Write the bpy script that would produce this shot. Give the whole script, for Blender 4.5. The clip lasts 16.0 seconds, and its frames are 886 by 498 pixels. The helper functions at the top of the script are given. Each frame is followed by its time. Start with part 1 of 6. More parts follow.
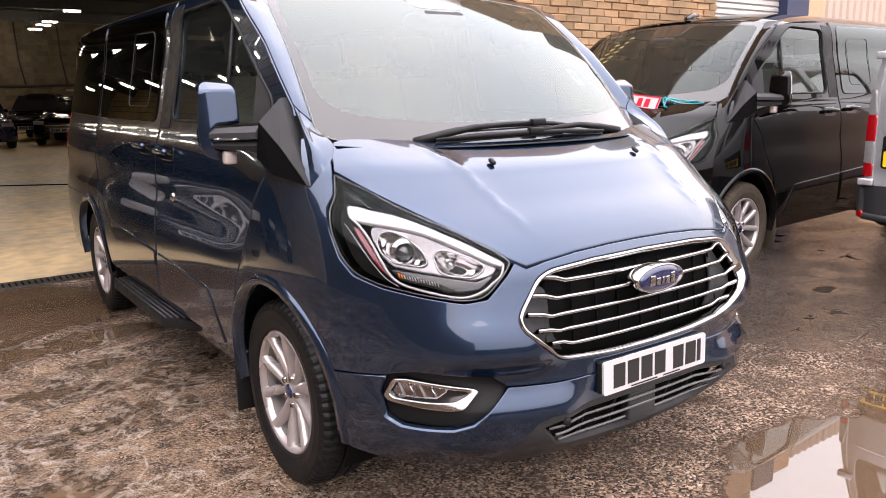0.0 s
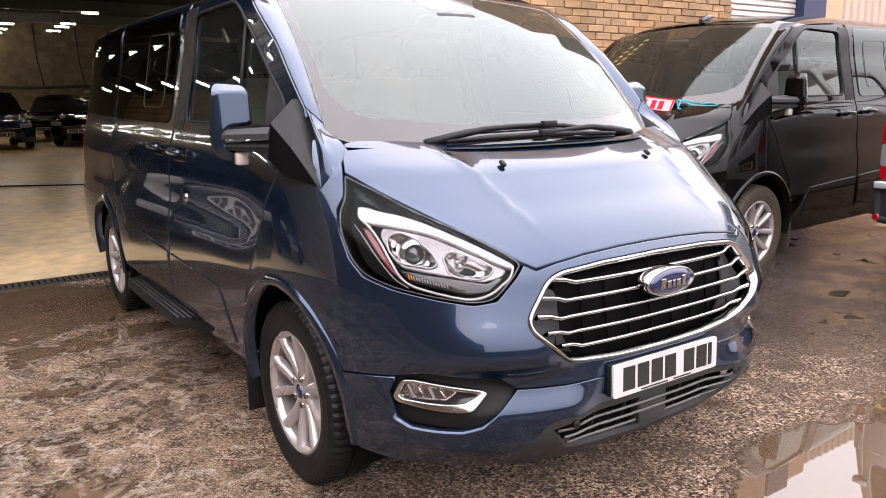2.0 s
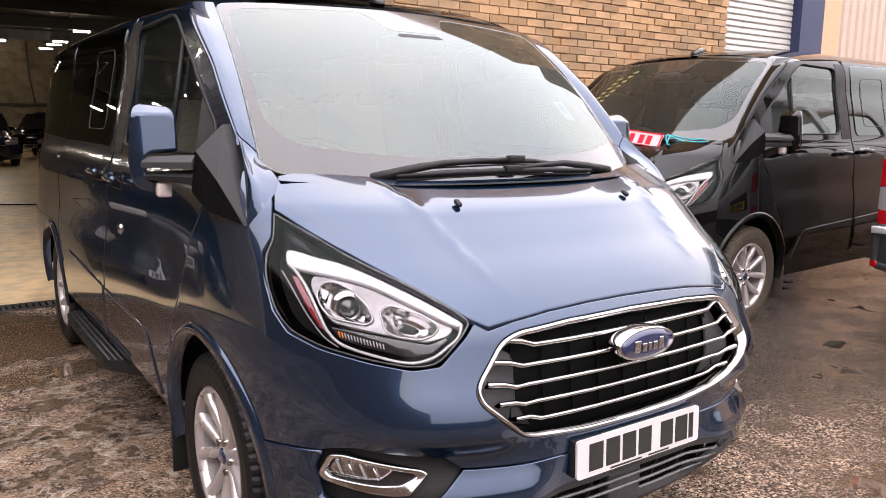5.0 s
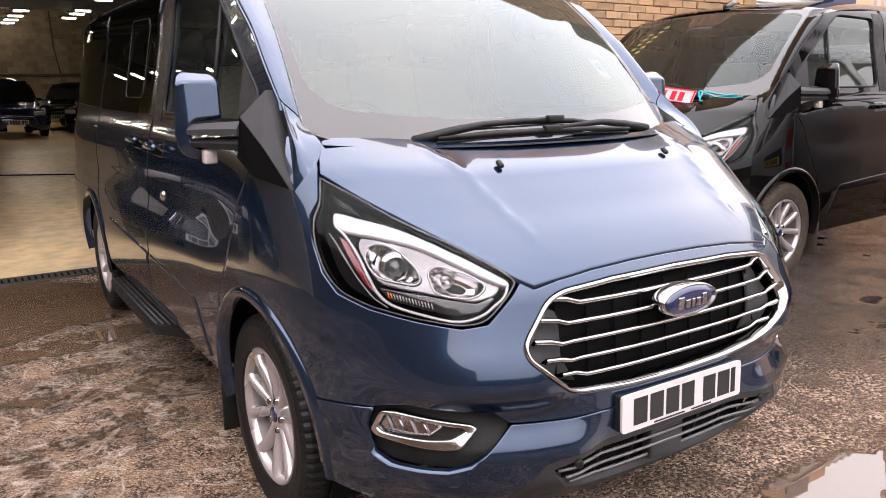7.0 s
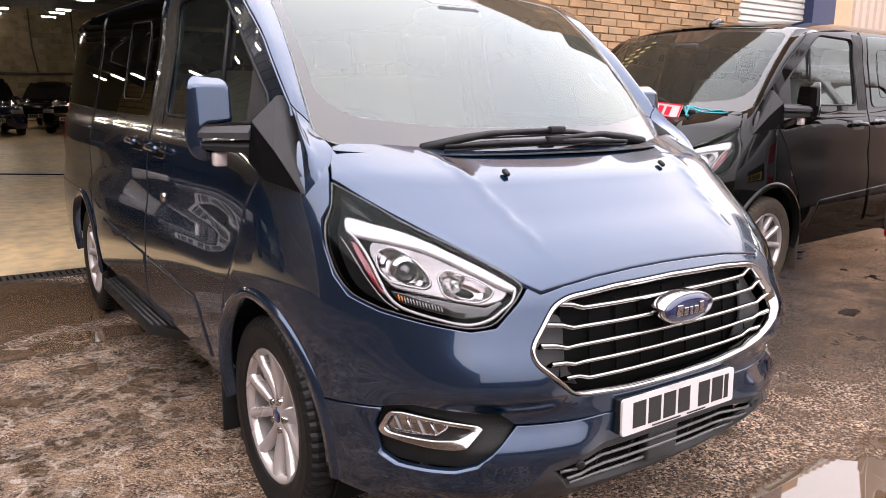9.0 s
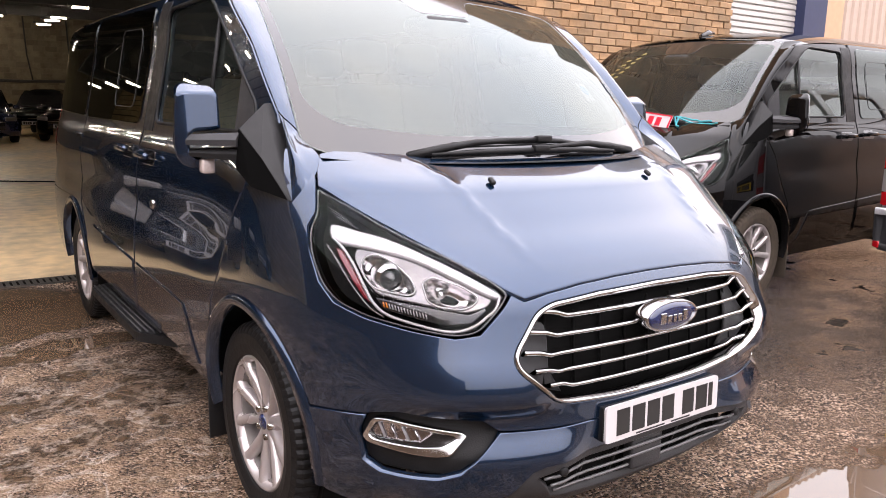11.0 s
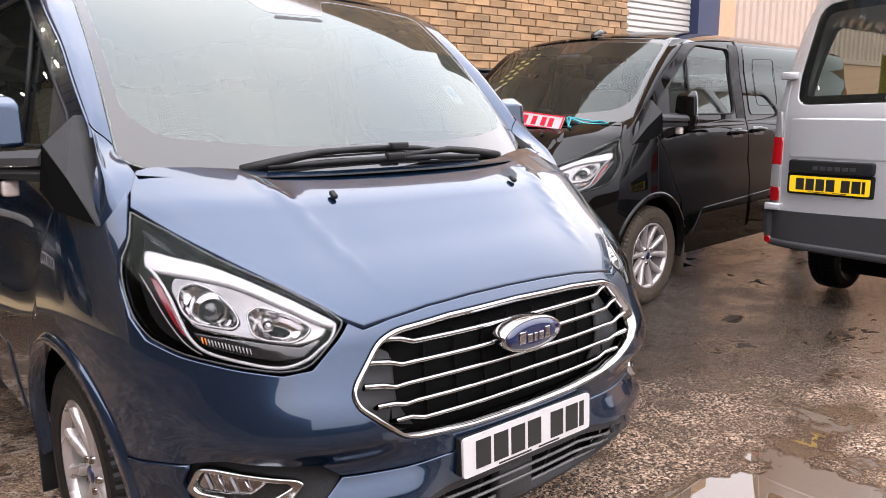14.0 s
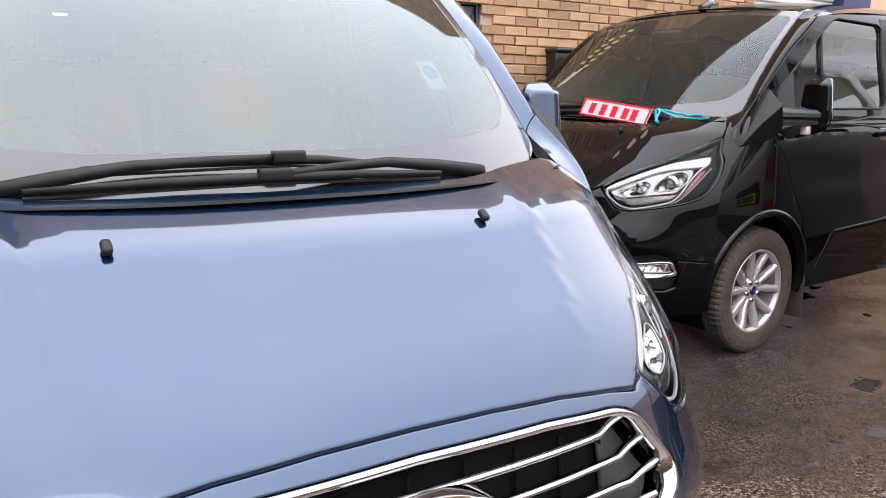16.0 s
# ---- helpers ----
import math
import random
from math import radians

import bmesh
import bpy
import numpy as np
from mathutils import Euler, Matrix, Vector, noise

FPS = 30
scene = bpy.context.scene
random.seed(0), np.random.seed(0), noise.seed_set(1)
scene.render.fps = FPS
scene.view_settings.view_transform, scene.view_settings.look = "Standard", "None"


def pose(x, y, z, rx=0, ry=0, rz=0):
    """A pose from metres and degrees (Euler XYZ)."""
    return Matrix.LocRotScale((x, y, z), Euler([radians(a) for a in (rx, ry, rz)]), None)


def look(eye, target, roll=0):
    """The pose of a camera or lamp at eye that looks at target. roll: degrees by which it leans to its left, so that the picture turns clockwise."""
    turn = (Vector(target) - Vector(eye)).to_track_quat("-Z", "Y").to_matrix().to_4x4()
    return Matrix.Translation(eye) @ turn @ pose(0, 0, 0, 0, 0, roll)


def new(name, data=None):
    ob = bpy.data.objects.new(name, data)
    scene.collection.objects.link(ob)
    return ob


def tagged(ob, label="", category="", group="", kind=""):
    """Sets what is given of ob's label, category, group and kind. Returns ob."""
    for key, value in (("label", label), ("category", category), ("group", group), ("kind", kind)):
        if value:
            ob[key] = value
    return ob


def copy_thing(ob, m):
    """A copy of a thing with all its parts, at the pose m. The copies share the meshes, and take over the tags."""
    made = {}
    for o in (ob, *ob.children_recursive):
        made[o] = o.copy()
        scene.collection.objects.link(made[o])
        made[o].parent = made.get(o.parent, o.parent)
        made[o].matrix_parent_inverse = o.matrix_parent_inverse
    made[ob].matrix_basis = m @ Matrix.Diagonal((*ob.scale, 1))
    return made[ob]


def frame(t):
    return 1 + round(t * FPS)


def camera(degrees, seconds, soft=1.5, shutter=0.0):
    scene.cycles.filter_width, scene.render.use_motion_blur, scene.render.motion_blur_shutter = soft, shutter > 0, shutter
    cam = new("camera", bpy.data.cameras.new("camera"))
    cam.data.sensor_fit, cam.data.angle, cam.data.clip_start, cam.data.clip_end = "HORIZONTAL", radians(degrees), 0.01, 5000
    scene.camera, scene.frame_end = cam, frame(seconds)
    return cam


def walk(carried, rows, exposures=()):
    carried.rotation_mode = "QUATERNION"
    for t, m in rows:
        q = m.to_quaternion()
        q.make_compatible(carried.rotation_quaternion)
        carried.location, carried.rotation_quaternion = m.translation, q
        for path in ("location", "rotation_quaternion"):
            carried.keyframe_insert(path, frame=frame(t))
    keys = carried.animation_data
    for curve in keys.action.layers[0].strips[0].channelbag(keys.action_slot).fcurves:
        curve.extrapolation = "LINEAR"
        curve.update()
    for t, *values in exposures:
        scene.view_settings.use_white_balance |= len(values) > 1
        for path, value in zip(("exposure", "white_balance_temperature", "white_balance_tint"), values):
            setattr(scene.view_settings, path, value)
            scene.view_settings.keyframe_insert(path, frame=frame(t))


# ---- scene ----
from mathutils import geometry

cam = camera(60.1, 16.0, soft=0.9)
PATH = [
    (0, (-2.002, -1.489, 1.406), (-0.868, 0.109, 1.006), -0.9),
    (0.5, (-1.999, -1.491, 1.41), (-0.868, 0.107, 1.001), -1.2),
    (1, (-1.994, -1.496, 1.41), (-0.872, 0.107, 0.999), -1.4),
    (1.5, (-1.997, -1.497, 1.41), (-0.883, 0.112, 1.001), -1.1),
    (2, (-1.993, -1.498, 1.406), (-0.888, 0.121, 1.011), -0.8),
    (2.5, (-1.976, -1.501, 1.41), (-0.873, 0.123, 1.028), -0.2),
    (3, (-1.91, -1.536, 1.408), (-0.798, 0.087, 1.051), 0.4),
    (3.5, (-1.807, -1.541, 1.395), (-0.672, 0.07, 1.055), 0.7),
    (4, (-1.762, -1.424, 1.395), (-0.597, 0.173, 1.086), 1.0),
    (4.2, (-1.76, -1.329, 1.402), (-0.587, 0.265, 1.113), 1.1),
    (6.3, (-1.551, -1.298, 1.417), (-0.523, 0.37, 1.014), -0.3),
    (6.5, (-1.591, -1.311, 1.419), (-0.557, 0.353, 1.015), -0.5),
    (7, (-1.752, -1.299, 1.412), (-0.688, 0.341, 0.99), -0.6),
    (7.5, (-1.828, -1.286, 1.409), (-0.738, 0.336, 0.984), -0.2),
    (8, (-1.841, -1.282, 1.419), (-0.736, 0.332, 0.999), 0.2),
    (8.5, (-1.851, -1.288, 1.419), (-0.74, 0.323, 1.008), 0.6),
    (9, (-1.859, -1.297, 1.415), (-0.742, 0.313, 1.014), 0.8),
    (11.3, (-1.844, -1.324, 1.412), (-0.713, 0.284, 1.044), 1.1),
    (11.5, (-1.844, -1.32, 1.422), (-0.715, 0.291, 1.062), 1.1),
    (12, (-1.835, -1.296, 1.424), (-0.713, 0.32, 1.066), 0.6),
    (12.5, (-1.841, -1.31, 1.417), (-0.717, 0.304, 1.053), 0.1),
    (13, (-1.823, -1.299, 1.406), (-0.673, 0.295, 1.034), -0.3),
    (13.5, (-1.759, -1.292, 1.399), (-0.555, 0.261, 1.029), -0.5),
    (14, (-1.523, -1.297, 1.416), (-0.242, 0.195, 1.052), -0.2),
    (14.5, (-1.319, -1.21, 1.411), (0.002, 0.245, 1.039), 0.3),
    (15, (-1.079, -0.977, 1.397), (0.24, 0.475, 1.006), 0.7),
    (15.5, (-0.754, -0.887, 1.398), (0.472, 0.638, 0.982), 1.2),
    (16, (-0.532, -0.75, 1.424), (0.502, 0.914, 1.02), 0.9),
]
walk(cam, [(t, look(eye, target, roll)) for t, eye, target, roll in PATH],
     exposures=[(0, 0.12, 6700, 20), (4, 0.08, 6700, 20), (13, 0.06, 6600, 20), (14.5, -0.02, 6400, 15), (16, 0.02, 6250, 16)])

# ---- world, sun, exposure ----
world = bpy.data.worlds.new("sky")
scene.world = world
world.use_nodes = True
wn, wl = world.node_tree.nodes, world.node_tree.links
wn.clear()
SUN_EL, SUN_ROT = radians(38), radians(200)
sky = wn.new("ShaderNodeTexSky")
sky.sky_type = "NISHITA"
sky.sun_disc = False
sky.sun_elevation, sky.sun_rotation = SUN_EL, SUN_ROT
sky.air_density, sky.dust_density = 1.2, 3.0
wcoord = wn.new("ShaderNodeTexCoord")
wnoise = wn.new("ShaderNodeTexNoise")
wnoise.inputs["Scale"].default_value = 2.2
wnoise.inputs["Detail"].default_value = 5
wl.new(wcoord.outputs["Generated"], wnoise.inputs["Vector"])
wramp = wn.new("ShaderNodeValToRGB")
wramp.color_ramp.elements[0].position, wramp.color_ramp.elements[0].color = 0.18, (0.72, 0.78, 0.88, 1)
wramp.color_ramp.elements[1].position, wramp.color_ramp.elements[1].color = 0.80, (1.0, 0.965, 0.93, 1)
wl.new(wnoise.outputs["Fac"], wramp.inputs["Fac"])
wbright = wn.new("ShaderNodeVectorMath")
wbright.operation = "SCALE"
wl.new(wramp.outputs["Color"], wbright.inputs[0])
# an overcast sky is brightest overhead
wsep = wn.new("ShaderNodeSeparateXYZ")
wl.new(wcoord.outputs["Generated"], wsep.inputs[0])
wrise = wn.new("ShaderNodeMapRange")
wrise.inputs["From Min"].default_value, wrise.inputs["From Max"].default_value = 0.0, 1.0
wrise.inputs["To Min"].default_value, wrise.inputs["To Max"].default_value = 18.0, 66.0
wl.new(wsep.outputs["Z"], wrise.inputs["Value"])
wl.new(wrise.outputs["Result"], wbright.inputs["Scale"])
wmix = wn.new("ShaderNodeMixRGB")
wmix.inputs["Fac"].default_value = 0.9
wl.new(sky.outputs["Color"], wmix.inputs["Color1"])
wl.new(wbright.outputs["Vector"], wmix.inputs["Color2"])
wback = wn.new("ShaderNodeBackground")
wback.inputs["Strength"].default_value = 0.11
wl.new(wmix.outputs["Color"], wback.inputs["Color"])
wout = wn.new("ShaderNodeOutputWorld")
wl.new(wback.outputs["Background"], wout.inputs["Surface"])

sun = new("sun", bpy.data.lights.new("sun", "SUN"))
sun.data.energy, sun.data.angle, sun.data.color = 0.6, radians(30), (1.0, 0.93, 0.84)
sun.matrix_world = look((-6, -12, 14), (0, 2, 0))
scene.view_settings.exposure = 0.0


# ---- materials ----
def material(name):
    m = bpy.data.materials.new(name)
    m.use_nodes = True
    n, l = m.node_tree.nodes, m.node_tree.links
    return m, n, l, n["Principled BSDF"]


def plain(name, color, rough=0.5, metal=0.0, coat=0.0, grain=0.12, scale=30.0, bump=0.15, emit=0.0, spec=0.5):
    """A procedural surface whose colour and roughness vary at two scales, with fine relief."""
    m, n, l, b = material(name)
    tc = n.new("ShaderNodeTexCoord")
    fine = n.new("ShaderNodeTexNoise")
    fine.inputs["Scale"].default_value, fine.inputs["Detail"].default_value = scale, 6
    wide = n.new("ShaderNodeTexNoise")
    wide.inputs["Scale"].default_value, wide.inputs["Detail"].default_value = scale / 14, 3
    for t in (fine, wide):
        l.new(tc.outputs["Object"], t.inputs["Vector"])
    both = n.new("ShaderNodeMath")
    both.operation = "ADD"
    l.new(fine.outputs["Fac"], both.inputs[0])
    l.new(wide.outputs["Fac"], both.inputs[1])
    ramp = n.new("ShaderNodeMapRange")
    ramp.inputs["From Min"].default_value, ramp.inputs["From Max"].default_value = 0.6, 1.4
    ramp.inputs["To Min"].default_value, ramp.inputs["To Max"].default_value = 1 - grain, 1 + grain
    l.new(both.outputs[0], ramp.inputs["Value"])
    mul = n.new("ShaderNodeVectorMath")
    mul.operation = "SCALE"
    mul.inputs[0].default_value = color
    l.new(ramp.outputs["Result"], mul.inputs["Scale"])
    l.new(mul.outputs["Vector"], b.inputs["Base Color"])
    rr = n.new("ShaderNodeMapRange")
    rr.inputs["From Min"].default_value, rr.inputs["From Max"].default_value = 0.3, 0.7
    rr.inputs["To Min"].default_value, rr.inputs["To Max"].default_value = max(0.02, rough - 0.08), min(1.0, rough + 0.08)
    l.new(wide.outputs["Fac"], rr.inputs["Value"])
    l.new(rr.outputs["Result"], b.inputs["Roughness"])
    b.inputs["Metallic"].default_value = metal
    b.inputs["Coat Weight"].default_value = coat
    b.inputs["Coat Roughness"].default_value = 0.03
    b.inputs["Specular IOR Level"].default_value = spec
    if bump:
        bp = n.new("ShaderNodeBump")
        bp.inputs["Strength"].default_value, bp.inputs["Distance"].default_value = bump, 0.004
        l.new(fine.outputs["Fac"], bp.inputs["Height"])
        l.new(bp.outputs["Normal"], b.inputs["Normal"])
    if emit:
        b.inputs["Emission Color"].default_value = (*color, 1)
        b.inputs["Emission Strength"].default_value = emit
    return m


def car_paint(name, color, metal=0.75, rough=0.24, coat=1.54):
    """Metallic lacquer: flakes of varying brightness under a clear coat, with thin road film."""
    m, n, l, b = material(name)
    tc = n.new("ShaderNodeTexCoord")
    flake = n.new("ShaderNodeTexVoronoi")
    flake.inputs["Scale"].default_value = 900
    film = n.new("ShaderNodeTexNoise")
    film.inputs["Scale"].default_value, film.inputs["Detail"].default_value = 2.5, 7
    l.new(tc.outputs["Object"], flake.inputs["Vector"])
    l.new(tc.outputs["Object"], film.inputs["Vector"])
    r = n.new("ShaderNodeMapRange")
    r.inputs["To Min"].default_value, r.inputs["To Max"].default_value = 0.85, 1.25
    l.new(flake.outputs["Distance"], r.inputs["Value"])
    s = n.new("ShaderNodeVectorMath")
    s.operation = "SCALE"
    s.inputs[0].default_value = color
    l.new(r.outputs["Result"], s.inputs["Scale"])
    l.new(s.outputs["Vector"], b.inputs["Base Color"])
    cr = n.new("ShaderNodeMapRange")
    cr.inputs["From Min"].default_value, cr.inputs["From Max"].default_value = 0.35, 0.7
    cr.inputs["To Min"].default_value, cr.inputs["To Max"].default_value = 0.0, 0.035
    l.new(film.outputs["Fac"], cr.inputs["Value"])
    l.new(cr.outputs["Result"], b.inputs["Coat Roughness"])
    b.inputs["Metallic"].default_value, b.inputs["Roughness"].default_value = metal, rough
    b.inputs["Coat Weight"].default_value, b.inputs["Coat IOR"].default_value = 1.0, coat
    b.inputs["Specular IOR Level"].default_value = 0.5 if metal else 0.0
    return m


def glass(name, tint, gloss=0.02, ior=1.5, film=0.0):
    """A pane: tinted straight view through it, mirror gloss by Fresnel, and a little dust film."""
    m, n, l, b = material(name)
    n.remove(b)
    out = n["Material Output"]
    tr = n.new("ShaderNodeBsdfTransparent")
    tr.inputs["Color"].default_value = (*tint, 1)
    gl = n.new("ShaderNodeBsdfGlossy")
    gl.inputs["Roughness"].default_value = gloss
    gl.inputs["Color"].default_value = (0.93, 1.0, 0.97, 1)
    df = n.new("ShaderNodeBsdfDiffuse")
    df.inputs["Color"].default_value = (0.70, 0.79, 0.76, 1)
    dust = n.new("ShaderNodeMixShader")
    tc = n.new("ShaderNodeTexCoord")
    ns = n.new("ShaderNodeTexNoise")
    ns.inputs["Scale"].default_value, ns.inputs["Detail"].default_value = 3.0, 6
    l.new(tc.outputs["Object"], ns.inputs["Vector"])
    mr = n.new("ShaderNodeMapRange")
    mr.inputs["From Min"].default_value, mr.inputs["From Max"].default_value = 0.3, 0.75
    mr.inputs["To Min"].default_value, mr.inputs["To Max"].default_value = film * 0.85, film * 1.15
    l.new(ns.outputs["Fac"], mr.inputs["Value"])
    l.new(mr.outputs["Result"], dust.inputs["Fac"])
    l.new(tr.outputs[0], dust.inputs[1])
    l.new(df.outputs[0], dust.inputs[2])
    fr = n.new("ShaderNodeFresnel")
    fr.inputs["IOR"].default_value = ior
    mix = n.new("ShaderNodeMixShader")
    l.new(fr.outputs[0], mix.inputs["Fac"])
    l.new(dust.outputs[0], mix.inputs[1])
    l.new(gl.outputs[0], mix.inputs[2])
    l.new(mix.outputs[0], out.inputs["Surface"])
    return m


BLUE = car_paint("blue metallic lacquer", (0.0068, 0.0235, 0.056), rough=0.20)
BLACKP = car_paint("black lacquer", (0.002, 0.002, 0.0022), 0.0, 0.3, 1.33)
SILVER = car_paint("silver lacquer", (0.50, 0.50, 0.52), 0.55, 0.38)
NAVY = car_paint("dark blue lacquer", (0.01, 0.02, 0.09), 0.4)
GREYP = car_paint("dark grey lacquer", (0.05, 0.05, 0.05), 0.5)
CHROME = plain("chrome", (0.46, 0.455, 0.455), 0.09, 1.0, grain=0.03, bump=0.0)
ALLOY = plain("silver painted alloy", (0.44, 0.40, 0.395), 0.30, 0.55, coat=0.5, grain=0.06, bump=0.02)
PLASTIC = plain("black textured plastic", (0.010, 0.010, 0.0105), 0.45, grain=0.2, scale=300, bump=0.25, spec=0.2)
GREYPLASTIC = plain("dark grey plastic", (0.030, 0.030, 0.032), 0.45, grain=0.15, scale=300, bump=0.25, spec=0.3)
GLOSSBLACK = plain("gloss black plastic", (0.010, 0.010, 0.011), 0.1, coat=0.6, grain=0.1, bump=0.0)
RUBBER = plain("tyre rubber", (0.007, 0.007, 0.0075), 0.5, grain=0.3, scale=60, bump=0.3, spec=0.2)
MUDDY = plain("muddy tyre rubber", (0.040, 0.029, 0.019), 0.8, grain=0.5, scale=25, bump=0.6)
DARK = plain("dark underbody", (0.004, 0.004, 0.004), 0.9, bump=0.0, spec=0.1)
WSGLASS = glass("windscreen glass", (0.30, 0.36, 0.34), 0.012, 1.74, 0.02)
DARKSCREEN = glass("shaded windscreen glass", (0.40, 0.44, 0.42), 0.012, 1.45, 0.012)
SIDEGLASS = glass("side window glass", (0.60, 0.68, 0.62), 0.01, 1.65, 0.01)
PRIVACY = glass("privacy glass", (0.035, 0.035, 0.04), 0.01, 1.5, 0.0)
LENS = glass("clear lamp lens", (0.96, 0.96, 0.97), 0.01, 1.2, 0.0)
REFLECTOR = plain("lamp reflector", (0.44, 0.415, 0.42), 0.10, 1.0, grain=0.20, scale=30, bump=0.15)
BEZEL = plain("satin silver lamp bezel", (0.20, 0.19, 0.193), 0.22, 0.9, grain=0.40, scale=14, bump=0.25)
REDTINT = plain("dark red lamp plastic", (0.16, 0.008, 0.014), 0.2, grain=0.2, bump=0.0, coat=0.5)
GUIDE = plain("silver light guide", (0.37, 0.355, 0.36), 0.25, 0.15, grain=0.10, scale=40, bump=0.03)
LAMPWHITE = plain("white light guide", (0.26, 0.25, 0.25), 0.2, grain=0.03, bump=0.0, coat=0.5)
REDLENS = plain("red lamp lens", (0.45, 0.008, 0.012), 0.12, coat=1.0, grain=0.15, scale=60, bump=0.1)
DUCT = plain("satin grey duct bar", (0.14, 0.14, 0.145), 0.3, 0.3, grain=0.1, bump=0.05)
AMBER = plain("amber lamp lens", (0.75, 0.2, 0.02), 0.15, coat=1.0, bump=0.1)
PLATEW = plain("white plate", (0.50, 0.48, 0.485), 0.3, coat=0.4, grain=0.03, bump=0.0)
PLATEY = plain("yellow plate", (0.85, 0.56, 0.01), 0.3, coat=0.4, grain=0.03, bump=0.0)
INK = plain("black lettering", (0.012, 0.012, 0.012), 0.4, bump=0.0)
OVAL = plain("dark blue enamel", (0.006, 0.014, 0.06), 0.15, coat=1.0, grain=0.05, bump=0.0)
FABRIC = plain("grey seat cloth", (0.30, 0.31, 0.30), 0.9, grain=0.25, scale=120, bump=0.5)
DASH = plain("dark grey dashboard", (0.11, 0.115, 0.112), 0.6, grain=0.15, scale=200, bump=0.3)
HEADLINE = plain("pale grey trim", (0.45, 0.45, 0.43), 0.85, grain=0.08, scale=90, bump=0.2)


# ---- mesh tools ----
def link_mesh(name, bm, mat, parent=None, label="", smooth=True, recalc=False):
    if recalc:
        bmesh.ops.recalc_face_normals(bm, faces=bm.faces)
    me = bpy.data.meshes.new(name)
    bm.to_mesh(me)
    bm.free()
    if smooth:
        me.polygons.foreach_set("use_smooth", [True] * len(me.polygons))
    me.materials.append(mat)
    ob = new(name, me)
    ob.parent = parent
    if label:
        ob["label"] = label
    return ob


part = link_mesh


def thing(name, label, category, group="", kind="", m=None):
    ob = tagged(new(name), label, category, group, kind)
    ob.empty_display_size = 0.2
    if m is not None:
        ob.matrix_basis = m
    return ob


def add_box(bm, lo, hi, bevel=0.0, m=None):
    c = [(a + b) / 2 for a, b in zip(lo, hi)]
    d = [abs(b - a) for a, b in zip(lo, hi)]
    base = Matrix.Translation(c) @ Matrix.Diagonal((*d, 1))
    if m is not None:
        base = m @ base
    out = bmesh.ops.create_cube(bm, size=1.0, matrix=base)["verts"]
    if bevel:
        edges = {e for v in out for e in v.link_edges}
        bmesh.ops.bevel(bm, geom=list(edges), offset=bevel, segments=2, affect="EDGES", profile=0.5)
    return bm


def box(name, lo, hi, mat, parent=None, bevel=0.004, label="", m=None):
    return link_mesh(name, add_box(bmesh.new(), lo, hi, bevel, m), mat, parent, label, smooth=False)


def add_tube(bm, path, radius, sides=8, closed=False, cap=True):
    """A round bar along a list of points; radius is a number or one per point."""
    pts = [Vector(p) for p in path]
    n = len(pts)
    rad = radius if hasattr(radius, "__len__") else [radius] * n
    rings, up = [], Vector((0, 0, 1))
    for i, p in enumerate(pts):
        a = pts[(i - 1) % n] if closed or i else p
        b = pts[(i + 1) % n] if closed or i < n - 1 else p
        d = (b - a).normalized()
        side = d.cross(up)
        if side.length < 1e-3:
            side = d.cross(Vector((1, 0, 0)))
        side.normalize()
        nor = side.cross(d).normalized()
        rings.append([bm.verts.new(p + rad[i] * (math.cos(k / sides * 2 * math.pi) * side + math.sin(k / sides * 2 * math.pi) * nor)) for k in range(sides)])
    for i in range(n if closed else n - 1):
        r, q = rings[i], rings[(i + 1) % n]
        for k in range(sides):
            bm.faces.new((r[k], r[(k + 1) % sides], q[(k + 1) % sides], q[k]))
    if cap and not closed:
        bm.faces.new(list(reversed(rings[0])))
        bm.faces.new(rings[-1])
    return bm


def tube(name, path, radius, mat, parent=None, sides=8, closed=False, label=""):
    return link_mesh(name, add_tube(bmesh.new(), path, radius, sides, closed), mat, parent, label, recalc=True)


def add_lathe(bm, profile, sides=48, m=None):
    """Turns a profile of (radius, x) about the x axis."""
    rings = []
    for r, x in profile:
        rings.append([bm.verts.new((m or Matrix()) @ Vector((x, r * math.cos(2 * math.pi * k / sides), r * math.sin(2 * math.pi * k / sides)))) for k in range(sides)])
    for a, b in zip(rings, rings[1:]):
        for k in range(sides):
            bm.faces.new((a[k], a[(k + 1) % sides], b[(k + 1) % sides], b[k]))
    return bm


def add_grid(bm, fn, us, vs, flip=False):
    """A surface fn(u, v) over two lists of parameters."""
    rows = [[bm.verts.new(fn(u, v)) for u in us] for v in vs]
    for a, b in zip(rows, rows[1:]):
        for k in range(len(us) - 1):
            q = (a[k], a[k + 1], b[k + 1], b[k])
            bm.faces.new(q[::-1] if flip else q)
    return bm


def span(a, b, n):
    return [a + (b - a) * i / (n - 1) for i in range(n)]


def spline(xs, ys):
    """A smooth curve y(x) through a few stations."""
    xs, ys = np.array(xs, float), np.array(ys, float)
    d = np.gradient(ys, xs)

    def f(x):
        x = np.clip(x, xs[0], xs[-1])
        i = int(np.clip(np.searchsorted(xs, x) - 1, 0, len(xs) - 2))
        h = xs[i + 1] - xs[i]
        t = (x - xs[i]) / h
        return float((2 * t**3 - 3 * t**2 + 1) * ys[i] + (t**3 - 2 * t**2 + t) * h * d[i] + (3 * t**2 - 2 * t**3) * ys[i + 1] + (t**3 - t**2) * h * d[i + 1])

    return f


